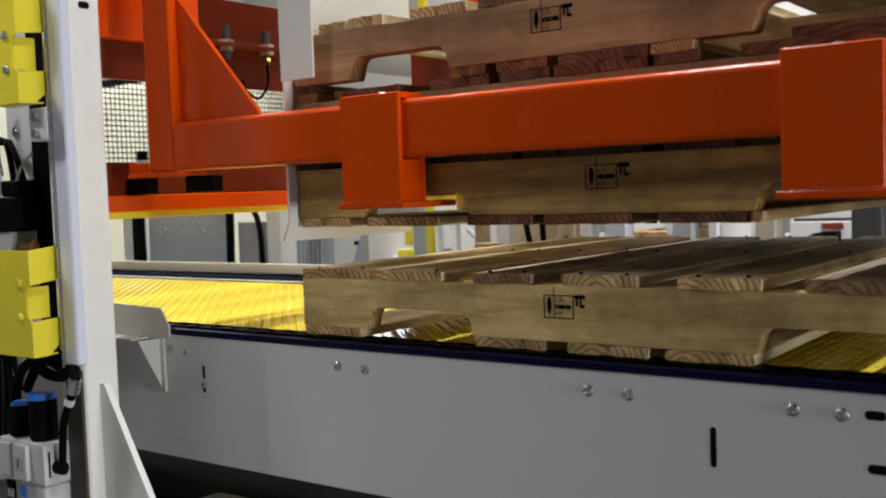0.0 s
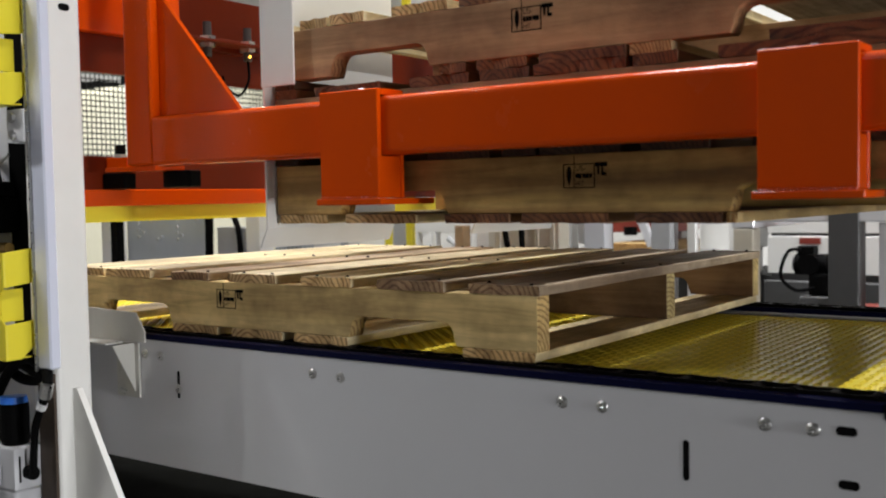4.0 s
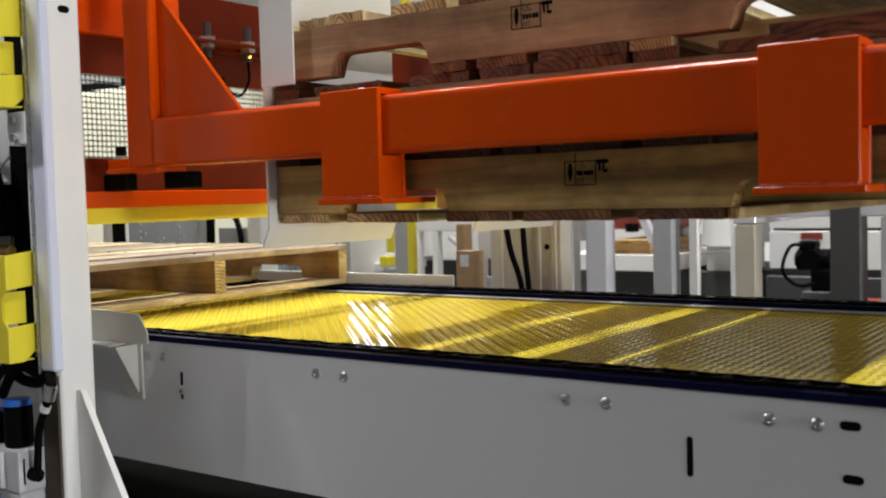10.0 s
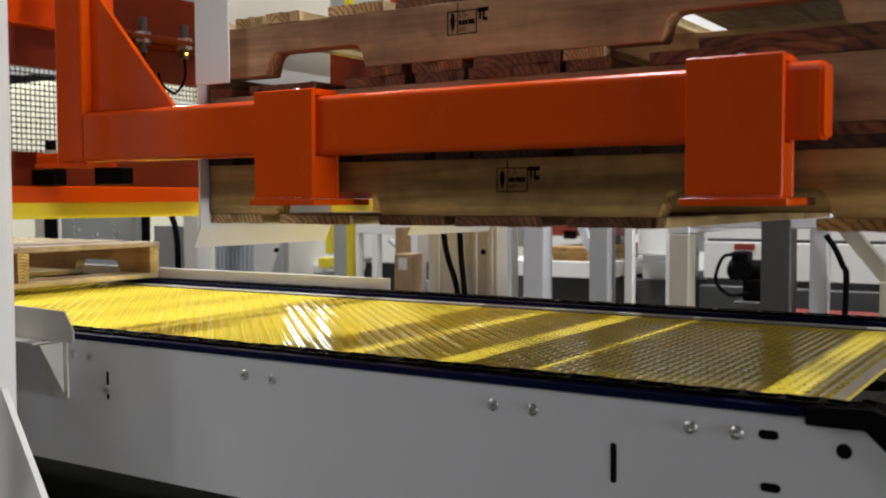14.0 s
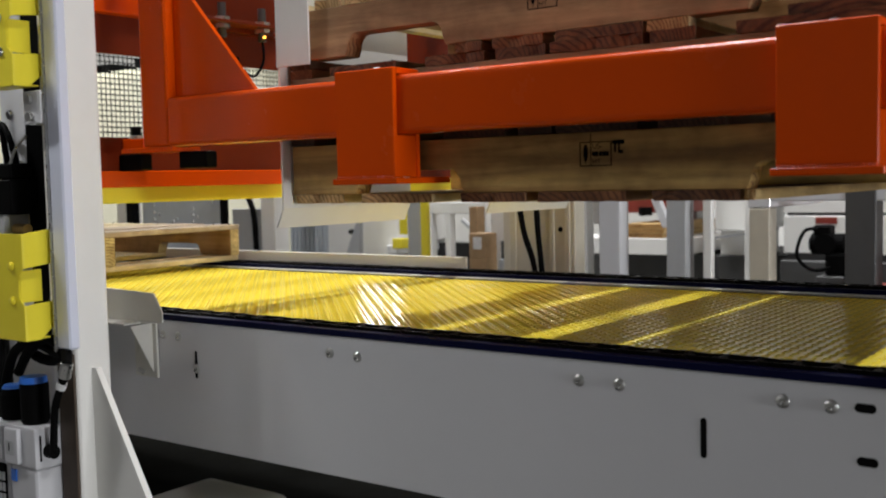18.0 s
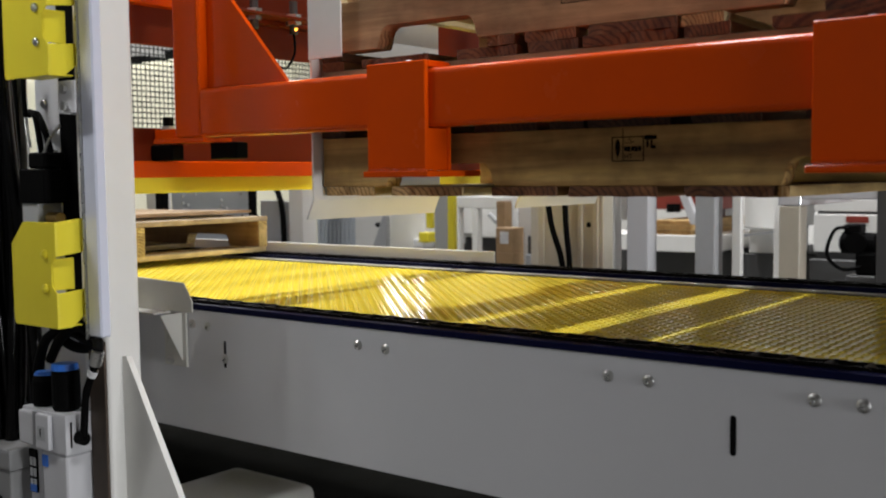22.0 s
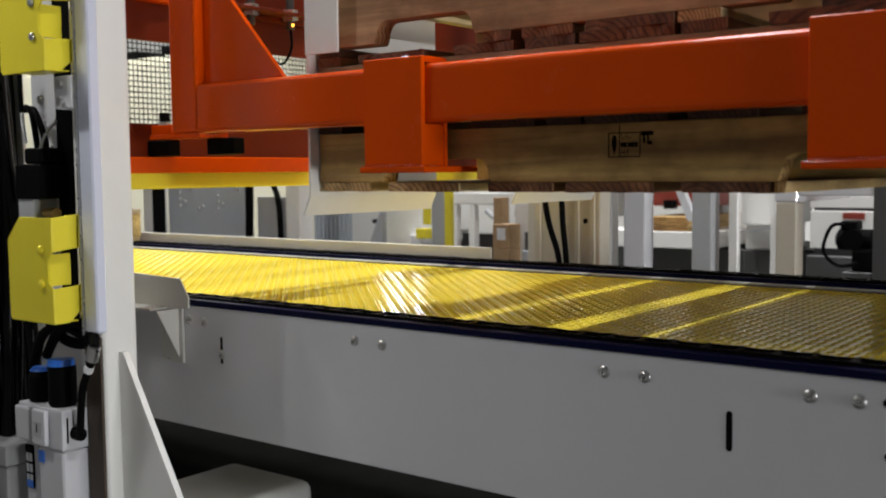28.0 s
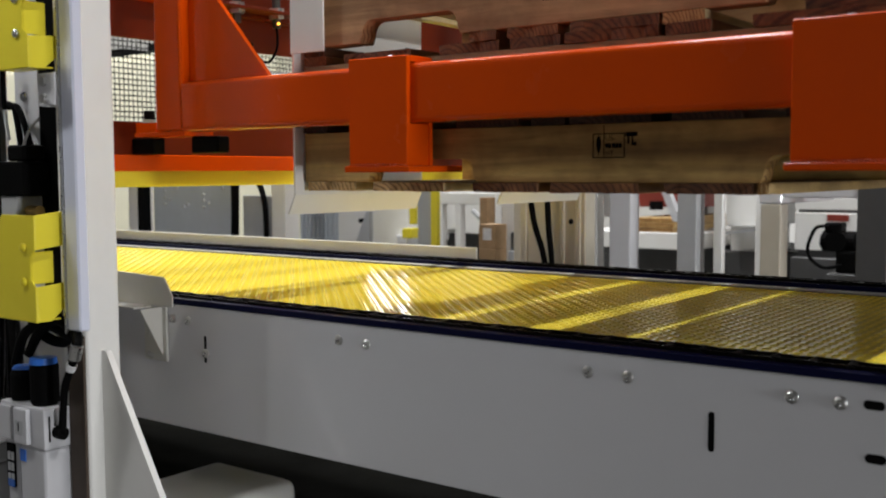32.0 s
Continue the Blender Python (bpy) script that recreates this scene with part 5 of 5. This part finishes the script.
# wire guard fence seen through the carriage
def wire_fence():
    f = tagged(empty("wire_fence", -2.75, 2.3, FLOOR), "black wire mesh guard fence panel", "fence")
    verts = bmesh.new()
    z0, z1, y0, y1, pitch = 1.05, 1.75, -0.9, 1.3, 0.025
    for i in range(int((y1 - y0) / pitch)):
        y = y0 + i * pitch
        rod((0, y, z0), (0, y, z1), 0.0030, n=4, bm=verts)
    for k in range(int((z1 - z0) / pitch)):
        z = z0 + k * pitch
        rod((0.006, y0, z), (0.006, y1, z), 0.0030, n=4, bm=verts)
    tagged(part("wire_mesh", verts, M_BLACK, f), kind="stuff")
    part("frame", tube(-0.012, 0.012, y0, y1, z0 - 0.03, z0, 0.003), M_BLACK, f)
    for y in (y0, y1):
        part("post", tube(-0.02, 0.02, y - 0.02, y + 0.02, 0, z1, 0.003), M_BLACK, f)
    return f


wire_fence()

# ---------------------------------------------------------------- slip sheet and its gripper
sheet = tagged(empty("plywood_sheet"), "thin brown plywood sheet laid onto the pallet", "sheet")


def sheet_half(name, y0, y1, parent):
    """Half of the thin sheet, slightly bowed along x, hinged at its near edge."""
    bm = bmesh.new()
    bmesh.ops.create_grid(bm, x_segments=8, y_segments=4, size=0.5)
    for v in bm.verts:
        v.co.x, v.co.y = 0.60 + v.co.x * 1.10, (y0 + y1) / 2 + v.co.y * (y1 - y0)
        v.co.z = 0.004 + 0.005 * ((v.co.x - 0.6) / 0.55) ** 2
    g = bmesh.ops.extrude_face_region(bm, geom=bm.faces[:])
    for v in g["geom"]:
        if isinstance(v, bmesh.types.BMVert):
            v.co.z += 0.010
    return part(name, bm, W_PLY, parent)


sheet_half("near_half", 0.008, 0.5005, sheet)
far_half = sheet_half("far_half", 0.0, 0.508, sheet)

gripper = tagged(empty("vacuum_gripper"), "black bar gripper with suction cups that lowers the sheet", "gripper")
part("bar", tube(-0.18, 0.18, -0.03, 0.03, 0.05, 0.10), M_BLACK, gripper)
part("mast", tube(-0.03, 0.03, -0.03, 0.03, 0.101, 5.6), M_GREY, gripper)
for x in (-0.14, 0.14):
    part("suction_cup", lathe(((0.012, 0.05), (0.012, 0.03), (0.02, 0.02), (0.03, 0.0), (0.027, 0.0)), 16, (x, 0, 0)), M_BLACK, gripper, "", True)


GRIP_X, GRIP_Y = -2.475 + 0.36, 0.9
lc = tagged(empty("lift_column", GRIP_X, GRIP_Y, CEIL), "grey steel lift column hung from the roof", "column")
part("sleeve", box(-0.05, 0.05, -0.05, -0.031, -2.4, 0, 0.002), M_GREY, lc)
part("sleeve", box(-0.05, 0.05, 0.031, 0.05, -2.4, 0, 0.002), M_GREY, lc)


# ---------------------------------------------------------------- movement
def travel(t):
    """Metres that the chains have run at t seconds."""
    v, ramp_t = 0.2105, 0.24

    def leg(t0, t1):
        a = min(max(t - t0, 0), t1 - t0)
        lost = 0.5 * v * min(a, ramp_t) ** 2 / ramp_t + v * max(0, a - ramp_t)
        b = max(0, t - (t1 - ramp_t))
        return lost if t < t1 - ramp_t else v * (t1 - t0 - 1.5 * ramp_t) + v * min(b, ramp_t) - 0.5 * v * min(b, ramp_t) ** 2 / ramp_t
    return leg(0.66, 12.66) + leg(24.68, 40.0)


TIMES = [0, 0.6, 0.7, 0.9, 1.2] + [2 + k for k in range(11)] + [12.4, 12.6, 12.7, 13.2, 18, 24.2, 24.65, 24.8, 24.95, 25.4] + [26.4 + k for k in range(6)] + [32.0]


def lift(t):
    return -0.0188 * max(0.0, 1 - t / 0.32)


def motions():
    walk(moving_pallet, [(t, pose(-travel(t), 0, 0)) for t in TIMES])
    # links on the straight runs need few rows, those that pass a sprocket need more
    for o, s0 in chain_links:
        rows, last = [], None
        for t in TIMES:
            x, z, a = chain_at(s0 + travel(t))
            if last is not None and (abs(math.degrees(a - last[1])) > 5 or abs(x - XR) < 0.2 or abs(x - XL) < 0.2):
                steps = 6
                for k in range(1, steps):
                    u = last[0] + (t - last[0]) * k / steps
                    xx, zz, aa = chain_at(s0 + travel(u))
                    rows.append((u, pose(xx, 0, zz, 0, math.degrees(aa), 0)))
            rows.append((t, pose(x, 0, z, 0, math.degrees(a), 0)))
            last = (t, a)
        walk(o, rows)
    up = [0, 0.1, 0.2, 0.3, 0.333, 0.5, 32.0]
    walk(carriage, [(t, pose(0, 0, lift(t))) for t in up])
    for k, p in enumerate(held):
        walk(p, [(t, pose(0, 0, STACK_Z + k * PH + lift(t))) for t in up])
    # the sheet comes down onto the pallet while it waits, then rides away with it
    base = -travel(18.0)
    # rows: time, height of the near edge, tilt of the near half and of the far half
    down = [(0, 1.6, 5, 10), (19.2, 1.6, 5, 10), (20.0, 0.34, 5, 10), (20.5, 0.145, 4, 10.3), (21.0, 0.124, 1.5, 10.1), (21.4, 0.122, 2.6, 7.6), (21.6, 0.120, 1.3, 3.8), (21.8, PH + 0.0005, 0, 0), (24.0, PH + 0.0005, 0, 0)]
    rows = [(t, pose(base, 0, z, a, 0, 0)) for t, z, a, b in down]
    rows += [(t, pose(-travel(t), 0, PH + 0.0005)) for t in TIMES if t > 24.1]
    walk(sheet, rows)
    walk(far_half, [(t, pose(0, 0.5, 0, b - a, 0, 0)) for t, z, a, b in down] + [(32.0, pose(0, 0.5, 0))])
    grip = [(t, z + 0.020 + 0.5 * math.sin(radians(a)) + 0.4 * math.sin(radians(b))) for t, z, a, b in down[:-1]]
    grip += [(22.0, 0.17), (22.4, 0.185), (25.0, 0.185), (26.5, 1.2), (32.0, 1.2)]
    walk(gripper, [(t, pose(GRIP_X, GRIP_Y, z)) for t, z in grip])


motions()
